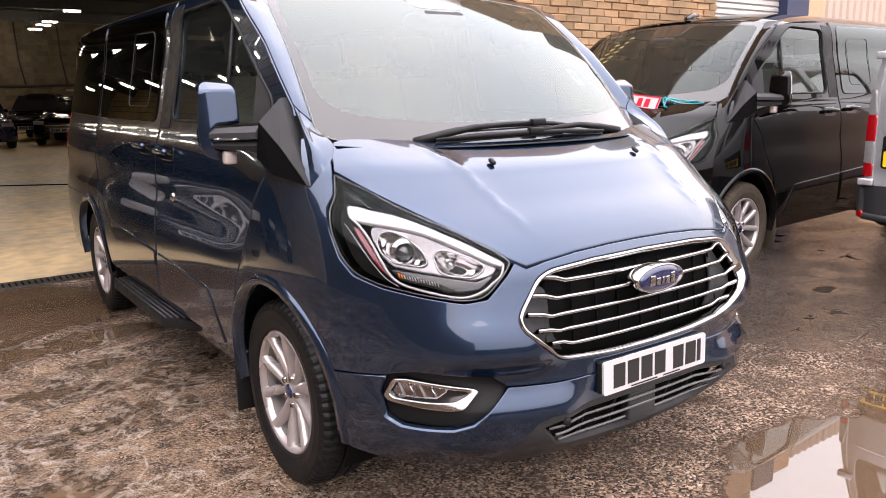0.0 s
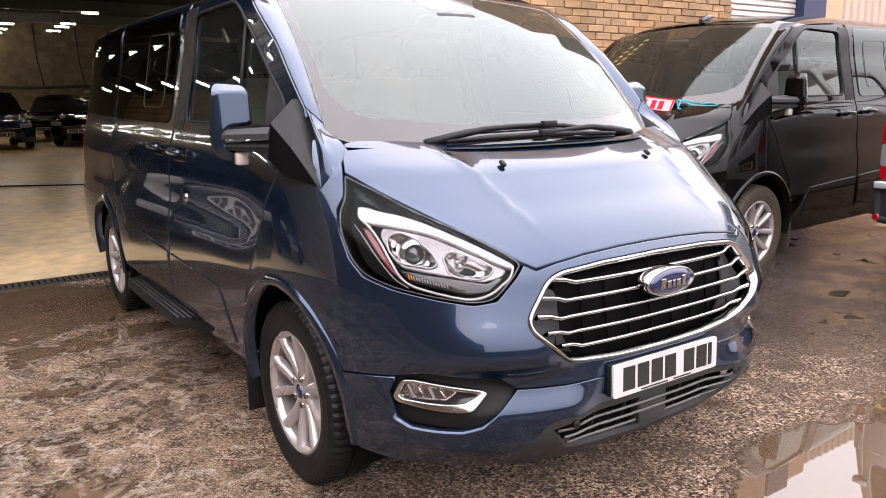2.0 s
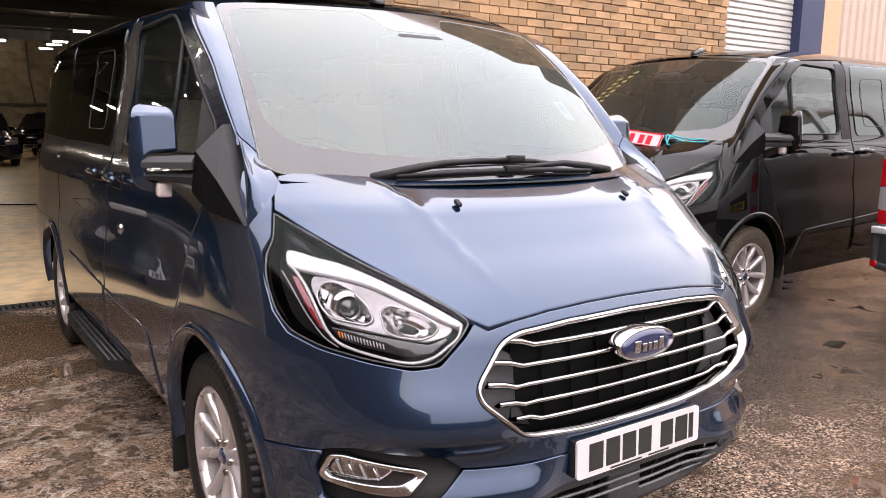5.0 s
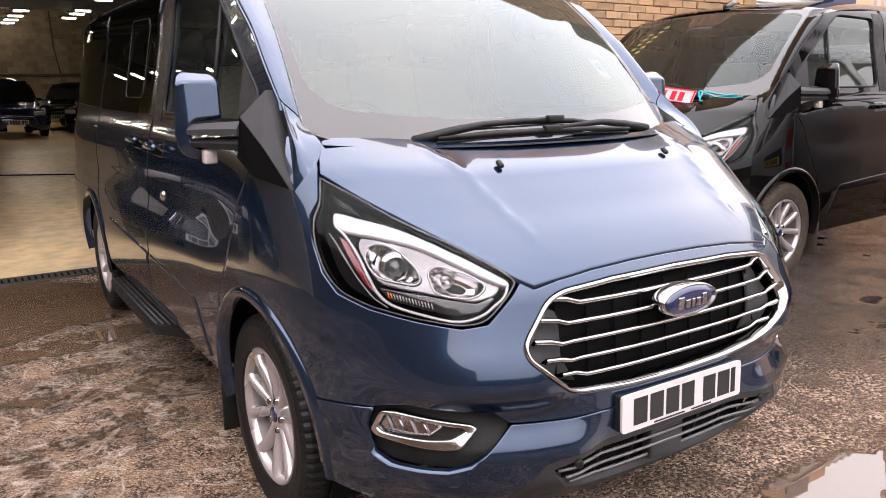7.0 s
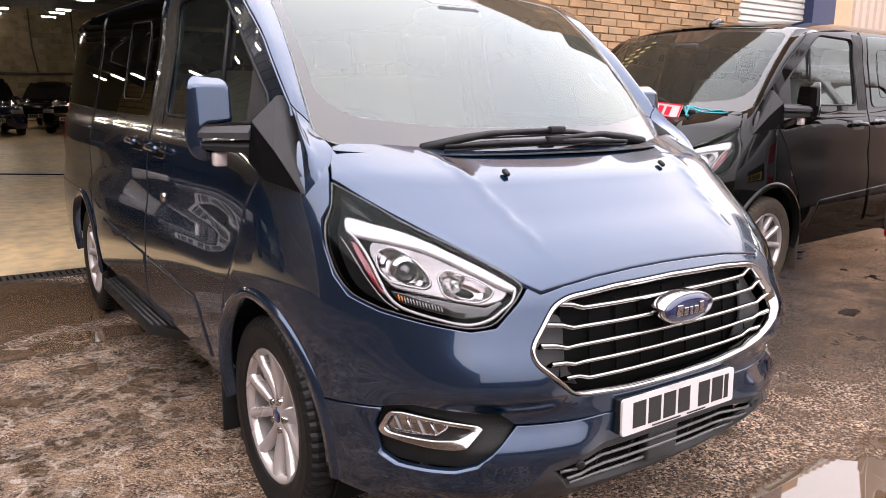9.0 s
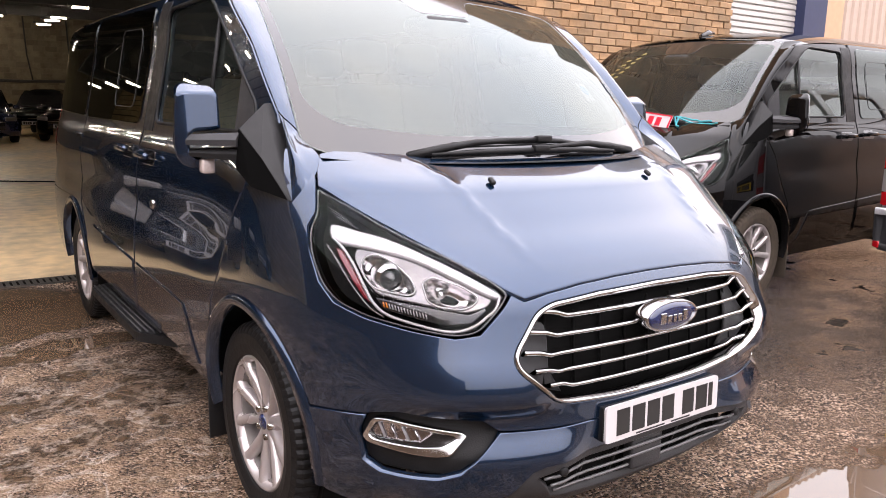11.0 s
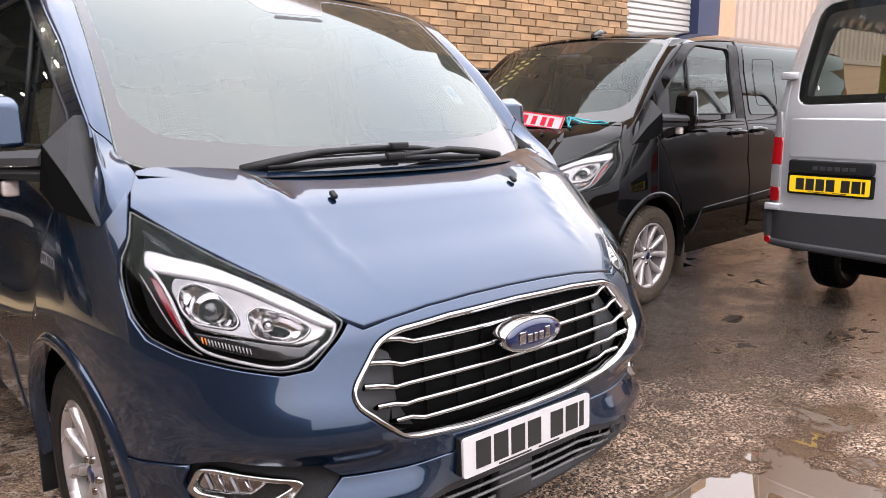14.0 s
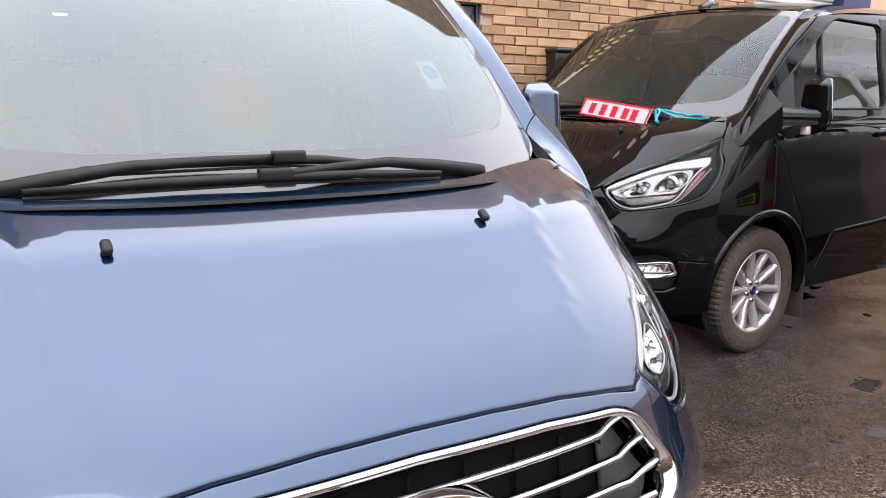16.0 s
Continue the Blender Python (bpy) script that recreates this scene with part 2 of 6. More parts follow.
def rounded(poly, r, n=4):
    """A closed outline with its corners rounded; r is a number or one per corner."""
    out, m = [], len(poly)
    rs = r if hasattr(r, "__len__") else [r] * m
    for i, p in enumerate(poly):
        p = Vector(p)
        a, b = Vector(poly[i - 1]) - p, Vector(poly[(i + 1) % m]) - p
        k = min(rs[i], 0.45 * a.length, 0.45 * b.length)
        if k < 1e-4:
            out.append(tuple(p))
            continue
        s, e = p + a.normalized() * k, p + b.normalized() * k
        for j in range(n + 1):
            t = j / n
            out.append(tuple((1 - t) ** 2 * s + 2 * t * (1 - t) * p + t * t * e))
    return out


def flow(pts, n=6, closed=False):
    """A smooth line through a few points."""
    m, out = len(pts), []
    for i in range(m if closed else m - 1):
        g = [Vector(pts[k % m] if closed else pts[min(max(k, 0), m - 1)]) for k in (i - 1, i, i + 1, i + 2)]
        for j in range(n):
            t = j / n
            out.append(tuple(0.5 * (2 * g[1] + (g[2] - g[0]) * t + (2 * g[0] - 5 * g[1] + 4 * g[2] - g[3]) * t * t + (3 * g[1] - g[0] - 3 * g[2] + g[3]) * t ** 3)))
    return out if closed else out + [tuple(pts[-1])]


def resample(poly, step):
    out = []
    for a, b in zip(poly, poly[1:] + poly[:1]):
        d = math.hypot(b[0] - a[0], b[1] - a[1])
        k = max(1, int(d / step + 0.5))
        out += [(a[0] + (b[0] - a[0]) * j / k, a[1] + (b[1] - a[1]) * j / k) for j in range(k)]
    return out


def area2(poly):
    return sum(a[0] * b[1] - b[0] * a[1] for a, b in zip(poly, poly[1:] + poly[:1]))


def offset(poly, d):
    """Moves a closed outline inwards by d (outwards if d < 0)."""
    sgn = 1 if area2(poly) > 0 else -1
    out, m = [], len(poly)
    for i, p in enumerate(poly):
        a, b = poly[i - 1], poly[(i + 1) % m]
        e1, e2 = Vector((p[0] - a[0], p[1] - a[1])), Vector((b[0] - p[0], b[1] - p[1]))
        e1.normalize(), e2.normalize()
        n = Vector((-(e1.y + e2.y), e1.x + e2.x)) * sgn
        if n.length < 1e-6:
            n = Vector((-e1.y, e1.x)) * sgn
        n.normalize()
        c = max(0.35, n.dot(Vector((-e1.y, e1.x)) * sgn))
        out.append((p[0] + n.x * d / c, p[1] + n.y * d / c))
    return out


def inside(pts, poly):
    x, y = pts[:, 0], pts[:, 1]
    res = np.zeros(len(pts), bool)
    for (ax, ay), (bx, by) in zip(poly, poly[1:] + poly[:1]):
        cross = (ay > y) != (by > y)
        with np.errstate(divide="ignore", invalid="ignore"):
            res ^= cross & (x < (bx - ax) * (y - ay) / (by - ay) + ax)
    return res


def gap(pts, poly):
    """How far each point is from the outline."""
    best = np.full(len(pts), 1e9)
    for a, b in zip(poly, poly[1:] + poly[:1]):
        a, b = np.array(a), np.array(b)
        d = b - a
        t = np.clip(((pts - a) @ d) / max(d @ d, 1e-12), 0, 1)
        best = np.minimum(best, np.linalg.norm(pts - (a + t[:, None] * d), axis=1))
    return best


def sheet(name, outline, fn, mat, parent=None, holes=(), step=0.04, lip=0.004, depth=0.016, lift=0.0, label="", side=1, back=False):
    """A panel cut by an outline (and holes) out of the surface fn(u, v), with rounded-over, turned-in edges.
    side = -1 mirrors it across the middle; lift raises it off the surface."""
    loops = [resample(list(outline), step)] + [resample(list(h), step) for h in holes]
    inner = [offset(loops[0], lip)] + [offset(h, -lip) for h in loops[1:]]
    arr = np.array(inner[0])
    lo, hi = arr.min(0), arr.max(0)
    gu, gv = np.meshgrid(np.arange(lo[0] + step / 2, hi[0], step), np.arange(lo[1] + step / 2, hi[1], step))
    pts = np.stack([gu.ravel(), gv.ravel()], 1)
    keep = inside(pts, inner[0])
    for h in inner[1:]:
        keep &= ~inside(pts, h)
    pts = pts[keep]
    for q in inner:
        if len(pts):
            pts = pts[gap(pts, q) > step * 0.45]
    verts, edges = [], []
    for q in inner:
        k = len(verts)
        verts += [Vector(p) for p in q]
        edges += [(k + i, k + (i + 1) % len(q)) for i in range(len(q))]
    nb = len(verts)
    verts += [Vector(p) for p in pts.tolist()]
    vo, _, fo, *_ = geometry.delaunay_2d_cdt(verts, edges, [], 0, 1e-5)
    cen = np.array([[sum(vo[i].x for i in f) / len(f), sum(vo[i].y for i in f) / len(f)] for f in fo])
    ok = inside(cen, inner[0])
    for h in inner[1:]:
        ok &= ~inside(cen, h)

    def frame_at(u, v):
        e = 6e-3
        p = Vector(fn(u, v))
        nrm = (Vector(fn(u + e, v)) - Vector(fn(u - e, v))).cross(Vector(fn(u, v + e)) - Vector(fn(u, v - e)))
        nrm = nrm.normalized() if nrm.length > 1e-12 else Vector((0, 0, 1))
        return p, nrm

    flip = Vector((side, 1, 1))
    verts3, norms, faces = [], [], []
    for p in vo:
        q, nrm = frame_at(p.x, p.y)
        verts3.append((q + nrm * lift) * flip)
        norms.append(nrm * flip)
    for f, good in zip(fo, ok):
        if good:
            faces.append(list(f) if side > 0 else list(f)[::-1])
    near = {(round(p.x, 4), round(p.y, 4)): i for i, p in enumerate(vo)}
    for q, o in zip(inner, loops):
        turn = area2(q) > 0
        if q is not inner[0]:
            turn = not turn
        n = len(q)
        ring = [near.get((round(p[0], 4), round(p[1], 4))) for p in q]
        base = len(verts3)
        for k, dep in ((0, 0.7 * lip), (1, depth)):
            for p, r in zip(o, q):
                c, nrm = frame_at(*p)
                away = c - Vector(fn(*r))
                away = away.normalized() if away.length > 1e-9 else nrm
                verts3.append((c + nrm * (lift - dep)) * flip)
                norms.append(((nrm + away).normalized() if k == 0 else away) * flip)
        edge, low = list(range(base, base + n)), list(range(base + n, base + 2 * n))
        for i in range(n):
            j = (i + 1) % n
            for a, b in ((ring, edge), (edge, low)):
                f = [a[i], b[i], b[j], a[j]]
                if None in f or len(set(f)) < 4:
                    continue
                if not turn:
                    f = f[::-1]
                faces.append(f if side > 0 else f[::-1])
    used = sorted({i for f in faces for i in f})
    remap = {i: k for k, i in enumerate(used)}
    me = bpy.data.meshes.new(name)
    me.from_pydata([verts3[i] for i in used], [], [[remap[i] for i in f] for f in faces])
    me.polygons.foreach_set("use_smooth", [True] * len(me.polygons))
    me.normals_split_custom_set_from_vertices([norms[i] for i in used])
    me.materials.append(mat)
    ob = new(name, me)
    ob.parent = parent
    if label:
        ob["label"] = label
    return ob


# ---- the shape of the van, in metres: the nose at y = 0.1, the tail at y = 5.0, the middle at x = 0 ----
NOSE = spline([.18, .24, .32, .42, .52, .64, .74, .82, .88, .94, 1.0, 1.06, 1.12, 1.174, 1.21, 1.24, 1.26, 1.30],
              [.27, .19, .14, .12, .115, .115, .12, .132, .158, .212, .285, .37, .45, .525, .611, .690, .745, .865])
HALF = spline([.18, .30, .45, .65, .80, 1.0, 1.12, 1.18, 1.25, 1.40, 1.60, 1.85, 1.95],
              [.94, .975, .995, 1.003, 1.0, .982, .966, .955, .937, .905, .862, .802, .72])
YC = 1.2
_th = np.linspace(0, np.pi / 2, 6000)
_A, _B = np.sin(_th) ** (2 / 3), np.cos(_th) ** (2 / 3)
_S = np.r_[0, np.cumsum(np.hypot(np.diff(_A), np.diff(_B) * 1.05))]
S1 = float(_S[-1])


def smooth01(a, b, x):
    t = min(1.0, max(0.0, (x - a) / (b - a)))
    return t * t * (3 - 2 * t)


def flank(y, z):
    """Half width of the body at a station y and height z."""
    w = HALF(z)
    if y < YC:
        d = max(YC - NOSE(z), 0.02)
        low = w * max(0.0, 1 - min(1.0, max(0.0, (YC - y) / d)) ** 3) ** (1 / 3)
    else:
        low = w
    high = w * (1 - 0.072 * (max(0.0, 1.6 - y) / 0.63) ** 2)
    k = smooth01(1.12, 1.34, z)
    x = low * (1 - k) + high * k if y < 1.6 else w
    if y > 1.0:
        on = smooth01(1.0, 1.5, y)
        x -= on * (0.004 * smooth01(1.205, 1.24, z) + 0.014 * math.exp(-((z - 0.93) / 0.10) ** 2))
    if y > 4.2:
        x -= 0.05 * ((y - 4.2) / 0.8) ** 2 + 0.10 * smooth01(4.78, 5.02, y) ** 2
    return x


def swell(q, z):
    """How far the fascia stands out: a ridge beside the grille and the lip of the bumper below it."""
    if z > 0.835:
        return 0.0
    beside = smooth01(.36, .54, q) * (1 - smooth01(.72, 1.02, q))
    ridge = smooth01(.835, .63, z) if z > .63 else smooth01(.55, .63, z)
    low = smooth01(.27, .42, q) * (1 - smooth01(.80, 1.05, q))
    lip = smooth01(.545, .435, z) if z > .435 else smooth01(.24, .36, z)
    return 0.050 * beside * ridge + 0.040 * low * lip


def skin(s, z):
    """The body's skin: s runs round it from the middle of the nose along the flank."""
    q = abs(s)
    if q <= S1:
        a, b = float(np.interp(q, _S, _A)), float(np.interp(q, _S, _B))
        d = swell(q, z)
        x, y = HALF(z) * a + 0.5 * d * a, YC - (YC - NOSE(z)) * b - d * b
    else:
        y = YC + q - S1
        x = flank(y, z)
    return (math.copysign(x, s), y, z)


def side_skin(y, z):
    return (flank(y, z), y, z)


def at_y(y, z):
    """The s of the station y at height z, on the nose's curve."""
    if y >= YC:
        return S1 + y - YC
    b = min(1.0, (YC - y) / (YC - NOSE(z)))
    return float(np.interp(-b, -_B, _S))


_nz = np.linspace(0.80, 1.29, 200)
_ny = np.array([NOSE(z) for z in _nz])


def bonnet_skin(s, v):
    """The bonnet: v is how far back its line crosses the middle."""
    return skin(s, float(np.interp(v, _ny, _nz)))


def screen_skin(u, v):
    """The windscreen: u across from -1 to 1, v from its foot to its head."""
    half = 0.812 + (0.735 - 0.812) * v
    x = half * u
    y0, z0 = 0.712 + 0.225 * abs(u) ** 2.6, 1.238 + 0.034 * abs(u) ** 3
    y1, z1 = 1.485 + 0.055 * u * u, 1.866 - 0.036 * u * u
    bow = 0.035 * math.sin(math.pi * v) * (1 - 0.15 * u * u)
    return (x, y0 + (y1 - y0) * v - bow * 0.66, z0 + (z1 - z0) * v + bow * 0.75)


ROOFZ = spline([1.40, 1.6, 1.9, 2.4, 3.2, 4.4, 4.9, 5.05], [1.865, 1.905, 1.94, 1.962, 1.972, 1.962, 1.94, 1.92])


def rail(y):
    """The height where the flank turns into the roof."""
    return ROOFZ(y) - 0.10


def roof_skin(u, y):
    z = rail(y)
    x = (flank(y, z) if y > 1.6 else (0.735 + (flank(1.6, z) - 0.735) * smooth01(1.42, 1.66, y)))
    return (x * u, y, z + 0.10 * (1 - abs(u) ** 3.2))


ARCH_F, ARCH_R, ARCH = (0.985, 0.39), (3.933, 0.39), 0.36


def arch_arc(c, r, a0, a1, n=14):
    return [(c[0] + r * math.cos(a), c[1] + r * math.sin(a)) for a in (radians(a0 + (a1 - a0) * i / n) for i in range(n + 1))]


def pts_on(fn, poly, lift=0.0, side=1):
    out = []
    for u, v in poly:
        p, pu, pv = Vector(fn(u, v)), Vector(fn(u + 2e-3, v)), Vector(fn(u, v + 2e-3))
        q = p + (pu - p).cross(pv - p).normalized() * lift
        out.append((q.x * side, q.y, q.z))
    return out


BARREL = plain("grey alloy", (0.20, 0.185, 0.175), 0.45, 0.4, grain=0.2, scale=30, bump=0.05)


def build_wheel(parent, tyre_mat, rim_mat):
    """A ten-spoke alloy wheel, its outer face towards -x."""
    wheel = new("wheel")
    wheel.parent = parent
    bm = bmesh.new()
    prof = [(0.222, -0.085), (0.235, -0.100), (0.27, -0.108), (0.305, -0.107), (0.328, -0.098), (0.339, -0.082), (0.343, -0.055), (0.3435, -0.03), (0.336, -0.028), (0.336, -0.020), (0.344, -0.018), (0.345, 0.0),
            (0.344, 0.018), (0.336, 0.020), (0.336, 0.028), (0.3435, 0.03), (0.343, 0.055), (0.339, 0.082), (0.328, 0.098), (0.27, 0.108), (0.222, 0.085)]
    sides, rings = 192, []
    for r, x in prof:
        cut = 0.005 if r > 0.327 and abs(x) > 0.035 else 0.0
        rings.append([bm.verts.new((x, (r - (cut if k % 3 == 0 else 0)) * math.cos(2 * math.pi * k / sides), (r - (cut if k % 3 == 0 else 0)) * math.sin(2 * math.pi * k / sides))) for k in range(sides)])
    for p, q in zip(rings, rings[1:]):
        for k in range(sides):
            bm.faces.new((p[k], p[(k + 1) % sides], q[(k + 1) % sides], q[k]))
    bmesh.ops.recalc_face_normals(bm, faces=bm.faces)
    part("tyre", bm, tyre_mat, wheel, smooth=False)
    bm = bmesh.new()
    add_lathe(bm, [(0.226, -0.088), (0.230, -0.094), (0.222, -0.098), (0.212, -0.090), (0.206, -0.072)], 64)
    part("rim_barrel", add_lathe(bmesh.new(), [(0.204, -0.072), (0.197, -0.02), (0.188, 0.06)], 48), BARREL, wheel, recalc=True)
    for k in range(5):
        for d in (-1, 1):
            a0, a1 = radians(72 * k + d * 13), radians(72 * k + d * 18.5)
            rows = []
            for r, hw, x0, x1 in ((0.040, 0.013, -0.070, -0.03), (0.09, 0.0150, -0.072, -0.03), (0.135, 0.0205, -0.080, -0.045), (0.180, .0185, -.088, -.055), (0.200, .019, -.090, -.058), (0.216, 0.026, -0.092, -0.06)):
                t = (r - 0.04) / 0.173
                a = a0 + (a1 - a0) * t
                c, o = Vector((0, math.cos(a), math.sin(a))), Vector((0, -math.sin(a), math.cos(a)))
                rows.append([bm.verts.new(c * r + o * w + Vector((x, 0, 0))) for w, x in ((-hw, x1), (-hw, x0 + 0.010), (-hw * 0.55, x0), (hw * 0.55, x0), (hw, x0 + 0.010), (hw, x1))])
            for p, q in zip(rows, rows[1:]):
                for i in range(5):
                    bm.faces.new((p[i], p[i + 1], q[i + 1], q[i]))
    add_lathe(bm, [(0.0, -0.072), (0.030, -0.074), (0.055, -0.068), (0.068, -0.055), (0.072, -0.03)], 40)
    part("rim", bm, rim_mat, wheel, "silver ten-spoke alloy rim", recalc=True)
    bm = bmesh.new()
    add_lathe(bm, [(0.0, -0.080), (0.022, -0.080), (0.027, -0.076), (0.028, -0.070)], 28)
    part("hub_cap", bm, OVAL, wheel, "small blue centre cap", recalc=True)
    for k in range(5):
        a = radians(72 * k + 36)
        bm = bmesh.new()
        add_lathe(bm, [(0.0, -0.074), (0.011, -0.078), (0.012, -0.055)], 8, Matrix.Translation((0, 0.052 * math.cos(a), 0.052 * math.sin(a))))
        part("wheel_nut", bm, CHROME, wheel, recalc=True)
    bm = bmesh.new()
    add_lathe(bm, [(0.0, 0.005), (0.14, 0.005), (0.15, 0.02), (0.15, 0.03)], 32)
    part("brake_disc", bm, plain("worn steel", (0.25, 0.23, 0.21), 0.4, 0.9), wheel, recalc=True)
    return wheel


def number_plate(parent, m, mat, bars):
    """A plate with its unreadable characters as plain bars. m: middle of its face, x along it, y up, z out."""
    bm = bmesh.new()
    out = rounded([(-0.26, -0.0555), (0.26, -0.0555), (0.26, 0.0555), (-0.26, 0.0555)], 0.012)
    a = [bm.verts.new(m @ Vector((x, y, 0.004))) for x, y in out]
    b = [bm.verts.new(m @ Vector((x, y, -0.004))) for x, y in out]
    bm.faces.new(a)
    bm.faces.new(b[::-1])
    for i in range(len(out)):
        j = (i + 1) % len(out)
        bm.faces.new((b[i], b[j], a[j], a[i]))
    plate = part("number_plate", bm, mat, parent, "number plate with plain dark bars", smooth=False)
    for x0, x1 in bars:
        part("character_bar", add_box(bmesh.new(), (x0, -0.0395, 0.004), (x1, 0.0395, 0.0052), 0, m), INK, plate, smooth=False)
    for x0, x1 in ((-.13, 0), (.03, .12)):
        part("small_print_bar", add_box(bmesh.new(), (x0, -0.052, 0.004), (x1, -0.047, 0.005), 0, m), INK, plate, smooth=False)
    return plate


BARS = [(-0.215, -0.160), (-0.148, -0.093), (-0.081, -0.026), (-0.014, 0.041), (0.082, 0.137), (0.149, 0.204), (0.212, 0.232)]


def seat(parent, x, y, w=0.50):
    st = new("seat")
    st.parent = parent
    part("cushion", add_box(bmesh.new(), (x - w / 2, y - 0.25, 0.80), (x + w / 2, y + 0.25, 0.95), 0.05), FABRIC, st)
    m = Matrix.Translation((x, y + 0.24, 0.92)) @ Matrix.Rotation(radians(-14), 4, "X")
    part("backrest", add_box(bmesh.new(), (-w / 2, -0.06, 0), (w / 2, 0.06, 0.60), 0.05, m), FABRIC, st)
    part("headrest", add_box(bmesh.new(), (-0.13, -0.05, 0.66), (0.13, 0.05, 0.84), 0.04, m), FABRIC, st)
    bm = bmesh.new()
    for dx in (-0.06, 0.06):
        add_tube(bm, [m @ Vector((dx, 0, 0.56)), m @ Vector((dx, 0, 0.70))], 0.008, 6)
    part("headrest_post", bm, CHROME, st, recalc=True)


MIRLAMP = plain("clouded clear plastic", (0.42, 0.36, 0.34), 0.2, grain=0.15, scale=80, bump=0.1, coat=0.5)
MIRROR = plain("mirror glass", (0.75, 0.77, 0.78), 0.03, 1.0, grain=0.02, bump=0.0)
RECESS = plain("matt black plastic", (0.003, 0.003, 0.003), 0.6, grain=0.1, bump=0.1, spec=0.02)


def door_mirror(van, paint, side):
    mir = new("door_mirror")
    mir.parent = van
    # shell: a deep housing notched round its arm, its outer edge swept back
    head = rounded([(0.984, 1.312), (0.986, 1.445), (1.000, 1.458), (1.095, 1.466), (1.122, 1.440), (1.137, 1.262), (1.122, 1.196), (1.048, 1.176), (1.034, 1.190), (1.040, 1.212), (1.076, 1.222), (1.090, 1.245), (1.090, 1.290), (1.070, 1.308)],
                   [.010, .012, .012, .025, .03, .045, .035, .012, .008, .008, .016, .018, .018, .012])

    def face(a, z):
        out = max(0.0, a - 1.07)
        return (a, 1.172 + 0.05 * max(0.0, 1.06 - a) + 8.0 * out ** 2 + 0.12 * max(0.0, z - 1.30) + 1.4 * max(0.0, z - 1.425) + 0.30 * max(0.0, 1.225 - z), z)

    sheet("mirror_shell", head, face, paint, mir, step=0.014, lip=0.010, depth=0.085, side=side, label="body-coloured mirror housing")
    sheet("mirror_glass", offset(head, .024), lambda a, z: (a, 1.262, z), MIRROR, mir, step=0.05, depth=0.006, lip=.002, side=side)
    # arm: a grey upper shell over a black base, with a hinge joint between mirror and door
    d = Vector((.125, .165, .0))
    for nm, z0, z1, w, mat, lab in (("mirror_arm", 1.262, 1.306, .040, GREYPLASTIC, "dark grey mirror arm"), ("mirror_arm_base", 1.216, 1.260, .032, PLASTIC, "")):
        bm = bmesh.new()
        rows = []
        for t in span(0, 1, 7):
            c = Vector((.960, 1.045, 0)) + d * t
            n = Vector((d.y, -d.x, 0)).normalized()
            k = 1 - .25 * t
            zt, zb = z1 - .012 * t, z0 + .010 * t * (nm != "mirror_arm")
            ring = [c - n * w * k + Vector((0, 0, zb)), c + n * w * k + Vector((0, 0, zb)), c + n * w * k * 1.02 + Vector((0, 0, (zb + zt) / 2)), c + n * w * k * .55 + Vector((0, 0, zt)), c - n * w * k * .6 + Vector((0, 0, zt)), c - n * w * k + Vector((0, 0, (zb + zt) / 2))]
            rows.append([bm.verts.new((v.x * side, v.y, v.z)) for v in ring])
        for p, q in zip(rows, rows[1:]):
            for i in range(6):
                bm.faces.new((p[i], p[(i + 1) % 6], q[(i + 1) % 6], q[i]))
        bm.faces.new(rows[0]), bm.faces.new(rows[-1])
        bmesh.ops.recalc_face_normals(bm, faces=bm.faces)
        part(nm, bm, mat, mir, lab, smooth=False)
    bm = add_box(bmesh.new(), (-0.022, -0.02, -0.026), (0.022, 0.02, 0.022), 0.008, Matrix.Translation((side * 1.040, 1.160, 1.196)))
    part("indicator", bm, MIRLAMP, mir, "clear indicator lamp")
    # corner panel at the foot of the pillar: two facets over a solid foot
    T, R, P, M, L, LL, B = [Vector(v) for v in ((.882, 1.058, 1.400), (.900, .920, 1.250), (.918, .785, 1.113), (.950, .918, 1.232), (.978, 1.035, 1.318), (.996, 1.020, 1.195), (.980, .935, 1.145))]
    bm = bmesh.new()
    vs = [bm.verts.new((v.x * side, v.y, v.z)) for v in (T, R, P, M, L, LL, B)]
    deep = [bm.verts.new(((v.x - .09) * side, v.y + .01, v.z)) for v in (T, R, P, B, LL, L)]
    for f in ((0, 1, 3, 4), (1, 2, 3)):
        bm.faces.new([vs[i] for i in f])
    dk = bmesh.new()
    ws = [dk.verts.new((v.x * side, v.y, v.z)) for v in (P, M, L, LL, B)]
    back_ = [dk.verts.new(((v.x - .06) * side, v.y + .01, v.z)) for v in (P, M, L, LL, B)]
    for f in ((1, 0, 4), (2, 1, 4, 3)):
        dk.faces.new([ws[i] for i in f])
    for i in range(5):
        dk.faces.new((ws[i], ws[(i + 1) % 5], back_[(i + 1) % 5], back_[i]))
    part("corner_recess", dk, RECESS, mir, "matt black lower panel", smooth=False, recalc=True)
    for f in ((3, 2, 6), (4, 3, 6, 5)):
        q = [bm.verts.new(vs[i].co + Vector((-.012 * side, .006, 0))) for i in f]
        bm.faces.new(q)
    rim = [vs[i] for i in (0, 1, 2, 6, 5, 4)]
    for i in range(6):
        j = (i + 1) % 6
        bm.faces.new((rim[i], rim[j], deep[j], deep[i]))
    bm.faces.new(deep)
    bmesh.ops.recalc_face_normals(bm, faces=bm.faces)
    bmesh.ops.bevel(bm, geom=list(bm.edges), offset=.004, segments=2, affect="EDGES", profile=.5)
    part("corner_panel", bm, PLASTIC, mir, "black plastic corner panel", smooth=False)


